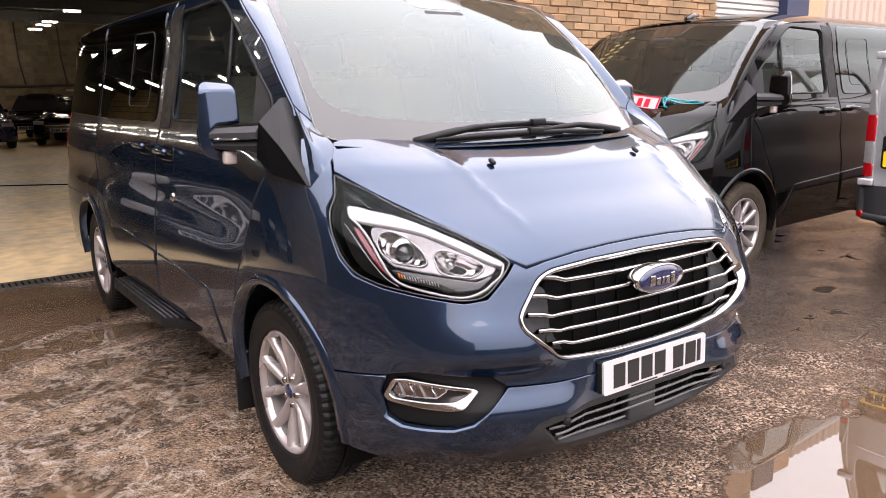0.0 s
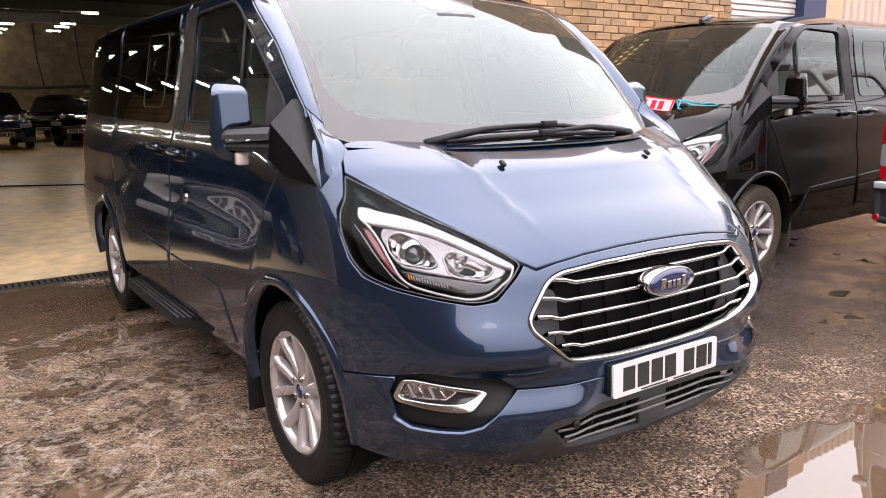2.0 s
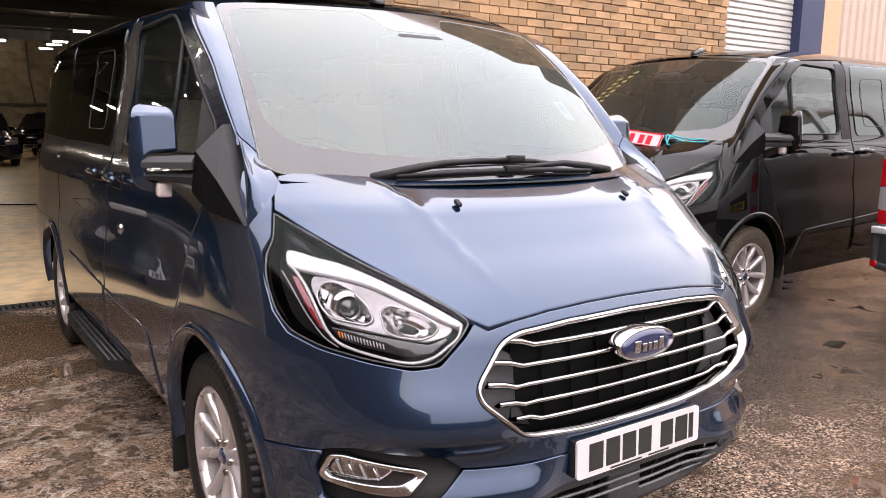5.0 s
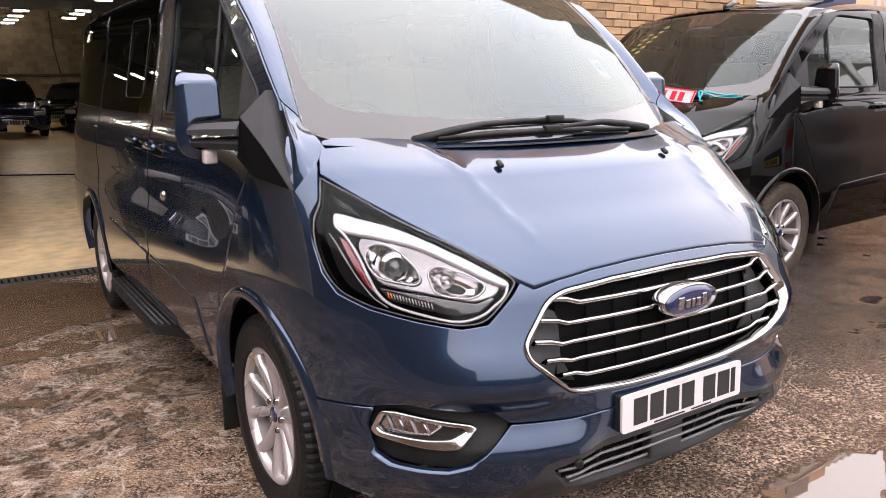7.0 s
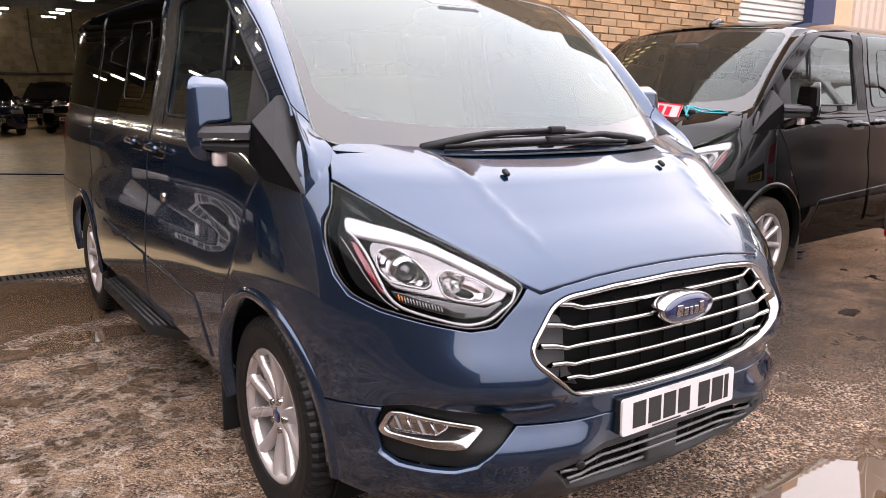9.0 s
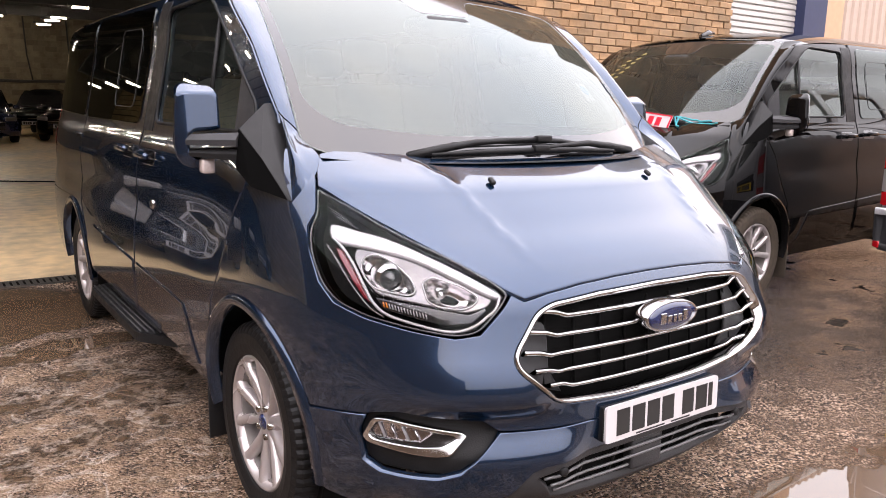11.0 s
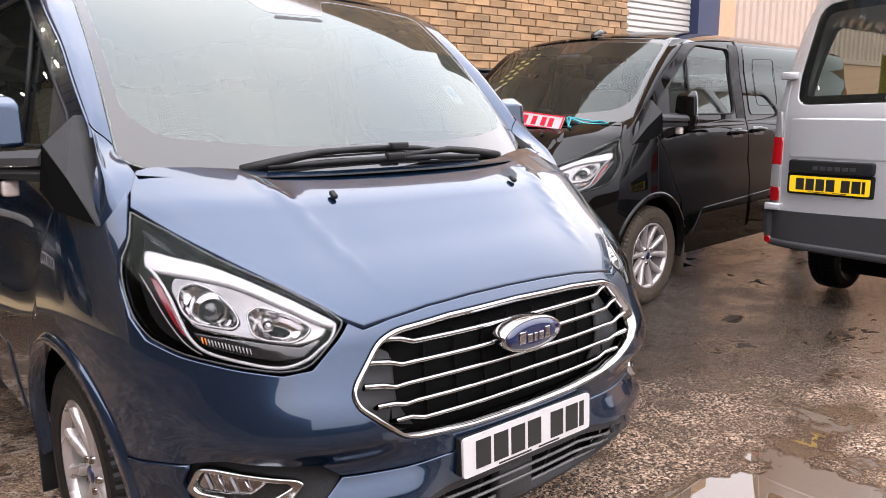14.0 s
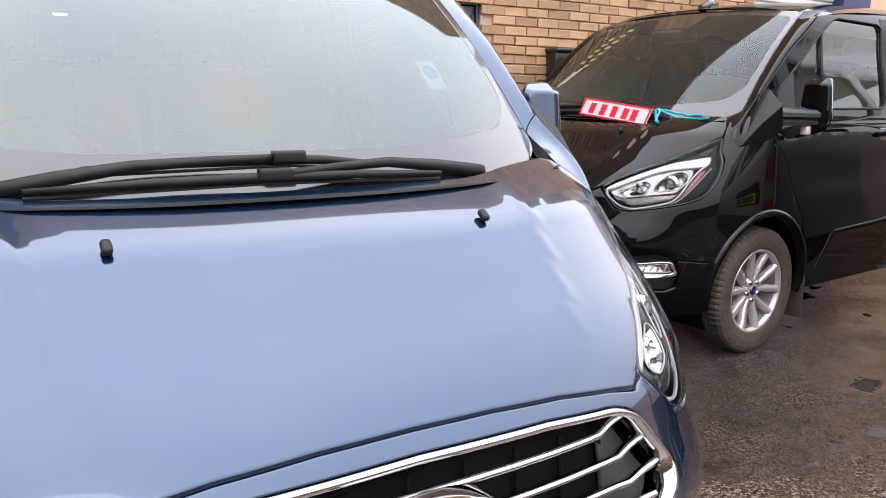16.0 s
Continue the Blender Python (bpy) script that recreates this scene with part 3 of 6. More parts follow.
def head_lamp(van, side, outline):
    lamp = new("head_lamp")
    lamp.parent = van
    sheet("lamp_housing", offset(outline, 0.004), skin, DARK, lamp, step=0.03, lift=-0.06, depth=0.03, side=side)
    # bright bezel with two hollow bowls in it, over a dark lower strip
    refl = rounded([(0.575, .905), (0.600, .880), (0.665, .862), (0.80, .886), (0.918, .900), (0.950, .935), (0.962, .990), (0.940, 1.018), (0.868, 1.016), (0.79, 1.003), (0.724, .988), (0.650, .948)], 0.016)
    bowls = [rounded([(0.946, .968), (0.925, .992), (0.877, 1.006), (0.830, .990), (0.796, .950), (0.792, .918), (0.818, .904), (0.918, .914), (0.944, .938)], 0.016),
             rounded([(0.768, .940), (0.731, .956), (0.655, .933), (0.617, .906), (0.640, .884), (0.676, .871), (0.740, .878), (0.771, .892)], 0.014)]
    sheet("lamp_bezel", refl, skin, BEZEL, lamp, holes=bowls, step=0.02, lift=-0.030, depth=0.02, side=side, label="bright silver lamp bezel")
    for bowl, nm in zip(bowls, ("dipped_beam", "main_beam")):
        cx, cz = sum(p[0] for p in bowl) / len(bowl), sum(p[1] for p in bowl) / len(bowl)
        bm = bmesh.new()
        rows = []
        for k, dp in ((1.04, -.026), (1.0, -.030), (.90, -.042), (.70, -.054), (.45, -.060), (.20, -.062)):
            rows.append([bm.verts.new(v) for v in pts_on(skin, [(cx + (u - cx) * k, cz + (v - cz) * k) for u, v in bowl], dp, side)])
        n = len(bowl)
        for p, q in zip(rows, rows[1:]):
            for i in range(n):
                bm.faces.new((p[i], p[(i + 1) % n], q[(i + 1) % n], q[i]))
        bm.faces.new(rows[-1])
        bmesh.ops.recalc_face_normals(bm, faces=bm.faces)
        beam = part(nm, bm, REFLECTOR, lamp, "hollow faceted chrome reflector", smooth=False)
        part("bowl_rim", add_tube(bmesh.new(), pts_on(skin, resample(bowl, .015), -0.026, side), .0022, 6, closed=True), GUIDE, beam, recalc=True)
        c = Vector(pts_on(skin, [(0.862, .954) if nm == "dipped_beam" else (0.722, .926)], -0.050, side)[0])
        d = Vector((side * 0.35, -1, 0.0)).normalized()
        m = Matrix.Translation(c) @ d.to_track_quat("X", "Z").to_matrix().to_4x4()
        r = 0.030 if nm == "dipped_beam" else 0.013
        part("beam_ring", add_lathe(bmesh.new(), [(r * 1.65, -0.03), (r * 1.55, -.004), (r * 1.45, 0.010), (r * 1.25, 0.012), (r * 1.18, 0.016), (r * 1.02, 0.018), (r * 0.95, 0.004)], 32, m), CHROME, beam, recalc=True)
        part("beam_lens", add_lathe(bmesh.new(), [(0.0, 0.030), (r * 0.4, 0.028), (r * 0.75, 0.018), (r * 0.96, 0.000)], 32, m), GLOSSBLACK if r > .02 else CHROME, beam, recalc=True)
    low = rounded([(0.655, .832), (0.72, .826), (0.80, .838), (0.905, .860), (0.930, .892), (0.80, .880), (0.66, .857), (0.612, .876), (0.605, .870)], 0.006)
    sheet("indicator_strip", low, skin, GLOSSBLACK, lamp, step=0.02, lift=-0.026, depth=0.02, side=side, label="gloss black lower strip")
    # the daylight strip: a broad band along the top that thins out towards the grille
    band = flow([(1.004, 1.066), (.960, 1.066), (.920, 1.059), (.835, 1.046), (.770, 1.026), (.711, 1.000), (.640, .964), (.585, .930), (.556, .909), (.566, .899), (.604, .914), (.655, .943), (.724, .978), (.785, 1.000), (.868, 1.014), (.941, 1.020), (.990, 1.024), (1.018, 1.034)], 3, closed=True)
    sheet("light_guide", band, skin, GUIDE, lamp, step=0.016, lift=-0.016, lip=.005, depth=0.02, side=side, label="white daylight strip")
    loop = flow([(.560, .904), (.581, .872), (.612, .850), (.648, .827), (.713, .812), (.801, .824), (.892, .845), (.931, .873), (.950, .915), (.968, .975), (.990, 1.015), (1.014, 1.034)], 5)
    part("light_rim", add_tube(bmesh.new(), pts_on(skin, loop, -0.018, side), .0042, 8), GUIDE, lamp, "thin silver rim", recalc=True)
    fin = flow([(1.046, 1.014), (1.028, .985), (1.000, .930), (.975, .893), (.945, .860), (.905, .838)], 4)
    part("lamp_fin", add_tube(bmesh.new(), pts_on(skin, fin, -0.016, side), .0030, 6), BEZEL, lamp, recalc=True)
    sheet("lamp_blade", rounded([(1.022, 1.012), (.998, 1.008), (.978, .960), (.962, .905), (.945, .872), (.965, .884), (.990, .925), (1.012, .975)], .006), skin, REDTINT, lamp, step=.02, lift=-.028, depth=.01, side=side, label="dark red lamp blade")
    for k in range(15):
        s = 0.902 - 0.0085 * k
        p = pts_on(skin, [(s, 0.881 - 0.0017 * k), (s - 0.002, 0.866 - 0.0017 * k)], -0.020, side)
        part("lamp_rib", add_tube(bmesh.new(), p, 0.0018, 6), AMBER if k < 2 else LAMPWHITE, lamp, recalc=True)
    for k in range(3):
        p = pts_on(skin, [(1.000 - .012 * k, 1.118 - .012 * k), (.930 - .012 * k, 1.088 - .010 * k)], -.030, side)
        part("lamp_groove", add_tube(bmesh.new(), p, .0022, 6), GREYPLASTIC, lamp, recalc=True)
    lens = sheet("lamp_lens", outline, skin, LENS, lamp, step=0.03, lift=0.002, depth=0.03, side=side, label="clear lamp lens")
    lens.visible_shadow = False
    part("lamp_seal", add_tube(bmesh.new(), pts_on(skin, resample(outline, 0.03), -0.006, side), 0.003, 6, closed=True), GLOSSBLACK, lamp, recalc=True)


def fog_lamp(van, side, recess):
    fog = new("fog_lamp")
    fog.parent = van
    sheet("fog_recess", offset(recess, -0.012), skin, PLASTIC, fog, step=0.025, lift=-0.034, depth=0.02, side=side, label="black fog lamp recess")
    ring = rounded([(0.977, .490), (0.943, .547), (0.90, .551), (0.690, .529), (0.675, .520), (0.727, .471), (0.772, .467), (0.960, .476)], [.012, .014, .012, .008, .008, .014, .014, .012])
    gap_ = rounded([(0.958, .500), (0.932, .540), (0.90, .543), (0.712, .521), (0.706, .514), (0.748, .494), (0.80, .490), (0.945, .489)], [.008, .012, .01, .004, .004, .01, .01, .008])
    sheet("fog_surround", ring, skin, CHROME, fog, holes=[gap_], step=.02, lift=-.006, lip=.003, depth=.03, side=side, label="chrome fog lamp surround")
    sheet("fog_bowl", offset(ring, 0.004), skin, GLOSSBLACK, fog, step=0.02, lift=-0.026, depth=0.01, side=side)
    lamp = rounded([(0.952, .506), (0.926, .538), (0.90, .540), (0.779, .531), (0.770, .522), (0.806, .502), (0.939, .496)], 0.008)
    sheet("fog_reflector", lamp, skin, REFLECTOR, fog, step=0.02, lift=-0.022, depth=0.02, side=side)
    for k in range(4):
        s = 0.925 - 0.034 * k
        part("fog_facet", add_tube(bmesh.new(), pts_on(skin, [(s, .535 - .001 * k), (s - 0.016, .502)], -0.018, side), 0.004, 6), REFLECTOR if k % 2 else LAMPWHITE, fog, recalc=True)
    lens = sheet("fog_lens", lamp, skin, LENS, fog, step=0.02, lift=-0.008, depth=0.01, side=side)
    lens.visible_shadow = False


def wiper(van, foot, elbow, hub, ends):
    """An arm that rises from its foot over an elbow to the hub, and the blade that the hub holds."""
    w = new("wiper")
    w.parent = van
    a, e, h = Vector(foot), Vector(elbow), Vector(hub)
    p, q = Vector(ends[0]), Vector(ends[1])
    part("wiper_arm", add_tube(bmesh.new(), [a, a.lerp(e, .5) + Vector((0, -.004, .006)), e + Vector((0, -.006, .006)), e.lerp(h, .5) + Vector((0, -.006, .008)), h + Vector((0, -.008, .006))], [.016, .014, .011, .009, .008], 8), PLASTIC, w, recalc=True)
    blade = part("wiper_blade", add_tube(bmesh.new(), [p, p.lerp(h, .5) + Vector((0, -.004, .003)), h + Vector((0, -.004, .002)), h.lerp(q, .5) + Vector((0, -.004, .003)), q], [.006, .010, .011, .010, .006], 6), PLASTIC, w, recalc=True)
    part("wiper_rubber", add_tube(bmesh.new(), [p + Vector((0, .004, -.012)), h + Vector((0, .004, -.011)), q + Vector((0, .004, -.012))], .0035, 5), GREYPLASTIC, blade, recalc=True)
    part("wiper_clip", add_box(bmesh.new(), (-.034, -.014, -.010), (.034, .012, .014), .005, Matrix.Translation(h + Vector((0, -.008, .006)))), PLASTIC, w)


def build_van(label, paint, m, plate_mat, tyre, step_board=True, muddy=False, screen=WSGLASS):
    van = thing("van", label, "van", group="parked vans", m=m)
    # -- nose --
    hood_z = lambda s: 0.918 - 0.125 * (s / 0.53) ** 4 * 0.2 - 0.10 * (s / 0.53) ** 2 * 0.2
    lamp = [(0.540, .905), (0.570, .876), (0.645, .809), (0.71, .801), (0.82, .816), (0.955, .839), (1.05, .867), (1.096, .912), (1.112, .987), (1.092, 1.044), (1.041, 1.086), (1.016, 1.154), (0.90, 1.110), (0.790, 1.052), (0.662, .990), (0.570, .932)]
    lamp = rounded(lamp, [.006 if k == 11 else .012 if k == 0 else .03 for k in range(len(lamp))], 3)
    bonnet_side = [(0.545, .913), (0.578, .938), (0.668, .993), (0.788, 1.058), (0.903, 1.114), (1.012, 1.163), (0.985, 1.205), (0.935, 1.236)]
    grille = [(0.0, .893), (0.25, .889), (0.42, .876), (0.475, .855), (0.548, .765), (0.560, .735), (0.548, .705), (0.425, .600), (0.38, .585), (0.20, .575), (0.0, .572)]
    grille += [(-s, z) for s, z in grille[-2:0:-1]]
    grille = rounded(grille, [.0 if abs(s) < .3 else .035 for s, z in grille], 3)
    fogrec = rounded([(0.992, .510), (0.938, .570), (0.87, .585), (0.625, .560), (0.585, .530), (0.685, .428), (0.73, .412), (0.945, .412), (0.990, .440)], 0.018)
    half = [(0.0, hood_z(0))] + [(s, hood_z(s)) for s in (0.15, 0.3, 0.42, 0.50)] + [(0.532, .898), (0.563, .869), (0.640, .802), (0.71, .793), (0.82, .808), (0.957, .831), (1.057, .860)]
    half += [(1.104, .908), (1.120, .988), (1.099, 1.050), (1.048, 1.091), (1.024, 1.160), (0.998, 1.207), (0.945, 1.242), (at_y(.93, 1.262), 1.262), (at_y(1.0, 1.262), 1.262), (at_y(1.045, 1.135), 1.135), (at_y(1.12, 1.03), 1.03), (at_y(1.205, .84), .84), (at_y(1.30, .70), .70)]
    half += [(at_y(y, z), z) for y, z in arch_arc(ARCH_F, ARCH + 0.012, 38, 156, 18)] + [(1.20, .538), (0.958, .562), (.930, .571), (.86, .584), (.635, .562), (.588, .531), (.42, .524), (.27, .523), (0.0, .523)]
    fascia = half + [(-s, z) for s, z in half[-2:0:-1]]
    sheet("front_wing", fascia, skin, paint, van, holes=[grille], step=0.022, lip=0.0025, depth=0.03, label="body-coloured front wings and fascia")
    half = [(0.0, .519), (.27, .519), (.42, .520), (.584, .526), (.70, .420), (.76, .403), (.92, .400), (.972, .420), (.985, .505), (.962, .556), (1.20, .533)]
    half += [(at_y(y, z), z) for y, z in arch_arc(ARCH_F, ARCH + 0.012, 158, 196, 7)]
    half += [(at_y(0.60, .27), .27), (1.0, .262), (0.80, .262), (0.655, .258), (0.50, .412), (0.46, .424), (0.0, .44)]
    bumper = half + [(-s, z) for s, z in half[-2:0:-1]]
    sheet("front_bumper", bumper, skin, paint, van, step=0.025, lip=0.0025, lift=0.003, depth=0.03, label="body-coloured front bumper")
    low = [(0.0, .434), (0.455, .418), (0.495, .406), (0.650, .252), (0.52, .222), (0.0, .205)]
    low = low + [(-s, z) for s, z in low[-2:0:-1]]
    duct = [(0.0, .405), (0.42, .398), (0.478, .385), (0.405, .290), (0.34, .272), (0.0, .258)]
    duct = duct + [(-s, z) for s, z in duct[-2:0:-1]]
    sheet("lower_valance", low, skin, GREYPLASTIC, van, holes=[duct], step=0.035, lift=-0.006, depth=0.03, label="dark grey plastic lower valance")
    part("duct_shroud", add_box(bmesh.new(), (-.43, .215, .262), (.43, .24, .42), .005), DARK, van)
    sheet("duct_backing", offset(duct, -0.03), skin, DARK, van, step=0.06, lift=-0.09, depth=0.01)
    for z, e in ((.372, .455), (.335, .425), (.298, .395)):
        part("duct_bar", add_tube(bmesh.new(), pts_on(skin, [(s, z) for s in span(-e, e, 17)], -0.018), 0.005, 6), DUCT, van, recalc=True)
    for s in (-0.27, -0.13, 0.02, 0.16, 0.29):
        part("duct_post", add_tube(bmesh.new(), pts_on(skin, [(s, .40), (s, .265)], -0.035), 0.006, 6), PLASTIC, van, recalc=True)
    part("radar_cover", add_box(bmesh.new(), (-0.07, 0.150, 0.290), (0.07, 0.19, 0.395), 0.008), GREYPLASTIC, van)
    for s in (-0.80, -0.40, 0.40, 0.80):
        c = Vector(pts_on(skin, [(s, .318 if abs(s) > .5 else .395)], 0.0)[0])
        d = Vector((0.6 * s, -1, 0)).normalized()
        mm = Matrix.Translation(c) @ d.to_track_quat("X", "Z").to_matrix().to_4x4()
        part("parking_sensor", add_lathe(bmesh.new(), [(0.0, 0.004), (0.010, 0.004), (0.013, 0.002), (0.014, -0.004)], 20, mm), paint if abs(s) > .5 else PLASTIC, van, recalc=True)
    # -- grille --
    gr = new("grille")
    gr.parent = van
    sheet("grille_backing", offset(grille, -0.01), skin, DARK, gr, step=0.06, lift=-0.075, depth=0.01)
    ring = resample(offset(grille, 0.006), 0.04)
    bm = bmesh.new()
    o = pts_on(skin, offset(ring, -0.004), -0.001)
    p = pts_on(skin, ring, 0.008)
    q = pts_on(skin, offset(ring, 0.007), 0.004)
    r = pts_on(skin, offset(ring, 0.010), -0.03)
    rows = [[bm.verts.new(v) for v in row] for row in (o, p, q, r)]
    n = len(ring)
    for a, b in zip(rows, rows[1:]):
        for i in range(n):
            bm.faces.new((a[i], a[(i + 1) % n], b[(i + 1) % n], b[i]))
    part("grille_frame", bm, CHROME, gr, "chrome grille frame", recalc=True)
    for k, (z, e) in enumerate(((.838, .455), (.786, .497), (.735, .520), (.684, .492), (.634, .440))):
        bm = bmesh.new()
        line = [(-e, z + .018), (-e + .05, z + .012), (-e + .085, z)] + [(s, z) for s in span(-e + .12, e - .12, 9)] + [(e - .085, z), (e - .05, z + .012), (e, z + .018)]
        a = pts_on(skin, [(s, z + .0080) for s, z in line], -0.012)
        b = pts_on(skin, line, -0.004)
        c = pts_on(skin, [(s, z - .0090) for s, z in line], -0.018)
        d = pts_on(skin, [(s, z - .004) for s, z in line], -0.040)
        rows = [[bm.verts.new(v) for v in row] for row in (d, a, b, c, d)]
        for x, y in zip(rows, rows[1:]):
            for i in range(len(line) - 1):
                bm.faces.new((x[i], x[i + 1], y[i + 1], y[i]))
        part("grille_bar", bm, CHROME, gr, "chrome grille bar", recalc=True)
    for s in span(-0.42, 0.42, 9):
        part("grille_post", add_tube(bmesh.new(), pts_on(skin, [(s, .87 - .05 * abs(s)), (s, .60 + .05 * abs(s))], -0.055), 0.005, 6), DARK, gr, recalc=True)
    for sd in (-1, 1):
        sheet("grille_side_panel", [(0.52, .76), (0.55, .735), (0.43, .62), (0.36, .60), (0.40, .68), (0.42, .82), (0.46, .84)], skin, GREYPLASTIC, gr, step=0.04, lift=-0.055, depth=0.01, side=sd)
    em = new("badge")
    em.parent = gr
    oval = lambda kx, kz, y: [Vector((0.117 * kx * math.cos(a), y, 0.797 + 0.048 * kz * math.sin(a))) for a in (2 * math.pi * i / 40 for i in range(40))]

    def disc(name, rings, mat, lab=""):
        bm = bmesh.new()
        rr = [[bm.verts.new(v) for v in ring] for ring in rings]
        for a, b in zip(rr, rr[1:]):
            for i in range(40):
                bm.faces.new((a[i], a[(i + 1) % 40], b[(i + 1) % 40], b[i]))
        bm.faces.new(rr[-1])
        part(name, bm, mat, em, lab, recalc=True)

    disc("badge_rim", [oval(1, 1, 0.14), oval(1, 1, 0.098), oval(.97, .95, 0.092), oval(.91, .85, 0.094)], CHROME, "chrome oval badge rim")
    disc("badge_face", [oval(.92, .87, 0.096), oval(.90, .84, 0.090), oval(.6, .5, 0.087)], OVAL, "dark blue oval badge")
    bm = bmesh.new()
    for x0, x1, h in ((-0.062, -0.038, .024), (-0.030, -0.012, .014), (-0.004, 0.008, .014), (0.016, 0.034, .014), (0.040, 0.058, .024)):
        add_box(bm, (x0, 0.083, 0.797 - .018), (x1, 0.089, 0.797 - .018 + h + .010), 0.002)
    part("badge_mark", bm, CHROME, em, "plain chrome marks")
    number_plate(van, Matrix.Translation((0, 0.098, 0.503)) @ Matrix.Rotation(radians(88), 4, "X"), plate_mat, BARS)
    part("plate_holder", add_box(bmesh.new(), (-0.262, 0.104, 0.450), (0.262, 0.15, 0.556), 0.004), PLASTIC, van)
    # -- bonnet --
    back = [(0.93, 1.250), (0.86, 1.258), (0.70, 1.255), (0.56, 1.246), (0.44, 1.239), (0.25, 1.237), (0.0, 1.237)]
    edge = [(s, hood_z(s) + .003) for s in (0.0, .15, .3, .44)] + [(.495, .886), (.53, .904)] + bonnet_side[:-1] + back
    hood = [(s, NOSE(z)) for s, z in edge]
    hood = hood + [(-s, v) for s, v in hood[-2:0:-1]]

    def bonnet(s, v):
        x, y, z = bonnet_skin(s, v)
        line = abs(s) - 0.416 - 0.37 * (v - .235)
        rib = 0.006 * math.exp(-(line / 0.022) ** 2) * smooth01(0.2, 0.34, v) * (1 - smooth01(.55, .74, v))
        pan = -0.006 * smooth01(0.02, -0.10, line) * smooth01(0.22, 0.4, v)
        return (x, y, z + rib + pan)

    sheet("bonnet", hood, bonnet, paint, van, step=0.03, lip=0.006, depth=0.025, label="body-coloured bonnet")
    for sd in (-1, 1):
        c = Vector((0.36 * sd, 0.530, 1.174))
        mm = Matrix.Translation(c) @ Matrix.Rotation(radians(32), 4, "X")
        part("washer_nozzle", add_box(bmesh.new(), (-0.009, -0.015, -0.006), (0.009, 0.015, 0.009), 0.006, mm), PLASTIC, van)
    # -- screen, wipers, scuttle --
    ws = [(-1, 0.0)] + [(u, -0.02 - 0.08 * (1 - u * u)) for u in span(-0.9, 0.9, 11)] + [(1, 0.0), (1, 1), (-1, 1)]
    pane = sheet("windscreen", rounded(ws, 0.06), screen_skin, screen, van, step=0.035, lip=0.004, depth=0.008, label="windscreen reflecting pale sky")
    pane.visible_shadow = False
    inn = rounded([(-.950, .22), (-.86, .118), (-.45, .088), (.45, .088), (.86, .118), (.950, .22), (.955, .94), (.24, .94), (.17, .80), (-.17, .80), (-.24, .94), (-.955, .94)], [.08, .08, .1, .1, .08, .08, .08, .06, .05, .05, .06, .08])
    sheet("screen_border", offset(rounded(ws, 0.06), 0.006), screen_skin, GLOSSBLACK, van, holes=[inn], step=0.035, lift=0.0015, depth=0.004, label="black printed screen border")
    bm = bmesh.new()
    add_grid(bm, lambda u, v: Vector((u, 0.62 + 0.18 * v + 0.20 * abs(u / .82) ** 2.6, 1.218 + 0.015 * v + 0.02 * abs(u / .82) ** 3)), span(-.80, .80, 25), [0, .3, .6, 1.0])
    part("scuttle", bm, PLASTIC, van, "black plastic scuttle below the screen")
    wiper(van, (-.53, .745, 1.240), (-.28, .728, 1.276), (.010, .718, 1.284), ((-.365, .738, 1.278), (.17, .712, 1.276)))
    wiper(van, (.50, .745, 1.240), (.23, .712, 1.268), (-.030, .684, 1.254), ((-.46, .712, 1.246), (.36, .700, 1.246)))
    part("sensor_pod", add_box(bmesh.new(), (-0.12, 1.22, 1.70), (0.12, 1.40, 1.77), 0.03, Matrix.Translation((0, 0.06, -0.02))), GREYPLASTIC, van)
    # -- flanks --
    for sd in (-1, 1):
        head_lamp(van, sd, lamp)
        fog_lamp(van, sd, fogrec)
        door_mirror(van, paint, sd)
        door = [(1.05, 1.135), (1.126, 1.03), (1.212, .84), (1.307, .70), (1.352, .55), (1.37, .40), (2.37, .40), (2.385, 1.2), (2.385, 1.80), (2.34, rail(2.34) - .004), (1.80, rail(1.8) - .004), (1.550, 1.800), (1.25, 1.585), (1.015, 1.365), (0.985, 1.30), (1.005, 1.262)]
        window = rounded([(1.13, 1.30), (2.215, 1.30), (2.225, 1.79), (1.72, 1.80), (1.62, 1.755), (1.15, 1.395)], [.03, .05, .05, .05, .05, .03])
        fd = new("front_door")
        fd.parent = van
        sheet("door_panel", door, side_skin, paint, fd, holes=[window], step=0.04, depth=0.03, side=sd)
        g = sheet("door_window", offset(window, 0.004), side_skin, SIDEGLASS, fd, step=0.06, lift=-0.010, depth=0.004, side=sd, label="clear door window")
        g.visible_shadow = False
        part("window_seal", add_tube(bmesh.new(), pts_on(side_skin, resample(window, .05), -0.002, sd), 0.008, 6, closed=True), PLASTIC, fd, recalc=True)
        sheet("sail_panel", [(1.115, 1.305), (1.27, 1.305), (1.285, 1.495), (1.15, 1.395)], side_skin, GREYPLASTIC, fd, step=0.05, lift=0.002, depth=0.008, side=sd, label="dark plastic sail panel")
        part("window_bar", add_tube(bmesh.new(), pts_on(side_skin, [(1.52, 1.30), (1.56, 1.70)], -0.004, sd), 0.009, 6), PLASTIC, fd, recalc=True)
        sheet("pillar_film", [(2.235, 1.262), (2.380, 1.262), (2.380, 1.825), (2.235, 1.825)], side_skin, PLASTIC, fd, step=0.06, lift=0.003, lip=.002, depth=0.004, side=sd, label="satin black pillar film")
        slide = [(2.395, .40), (3.46, .40), (3.53, .62), (3.66, .82), (3.72, 1.0), (3.72, rail(3.7) - .004), (2.395, rail(2.4) - .004)]
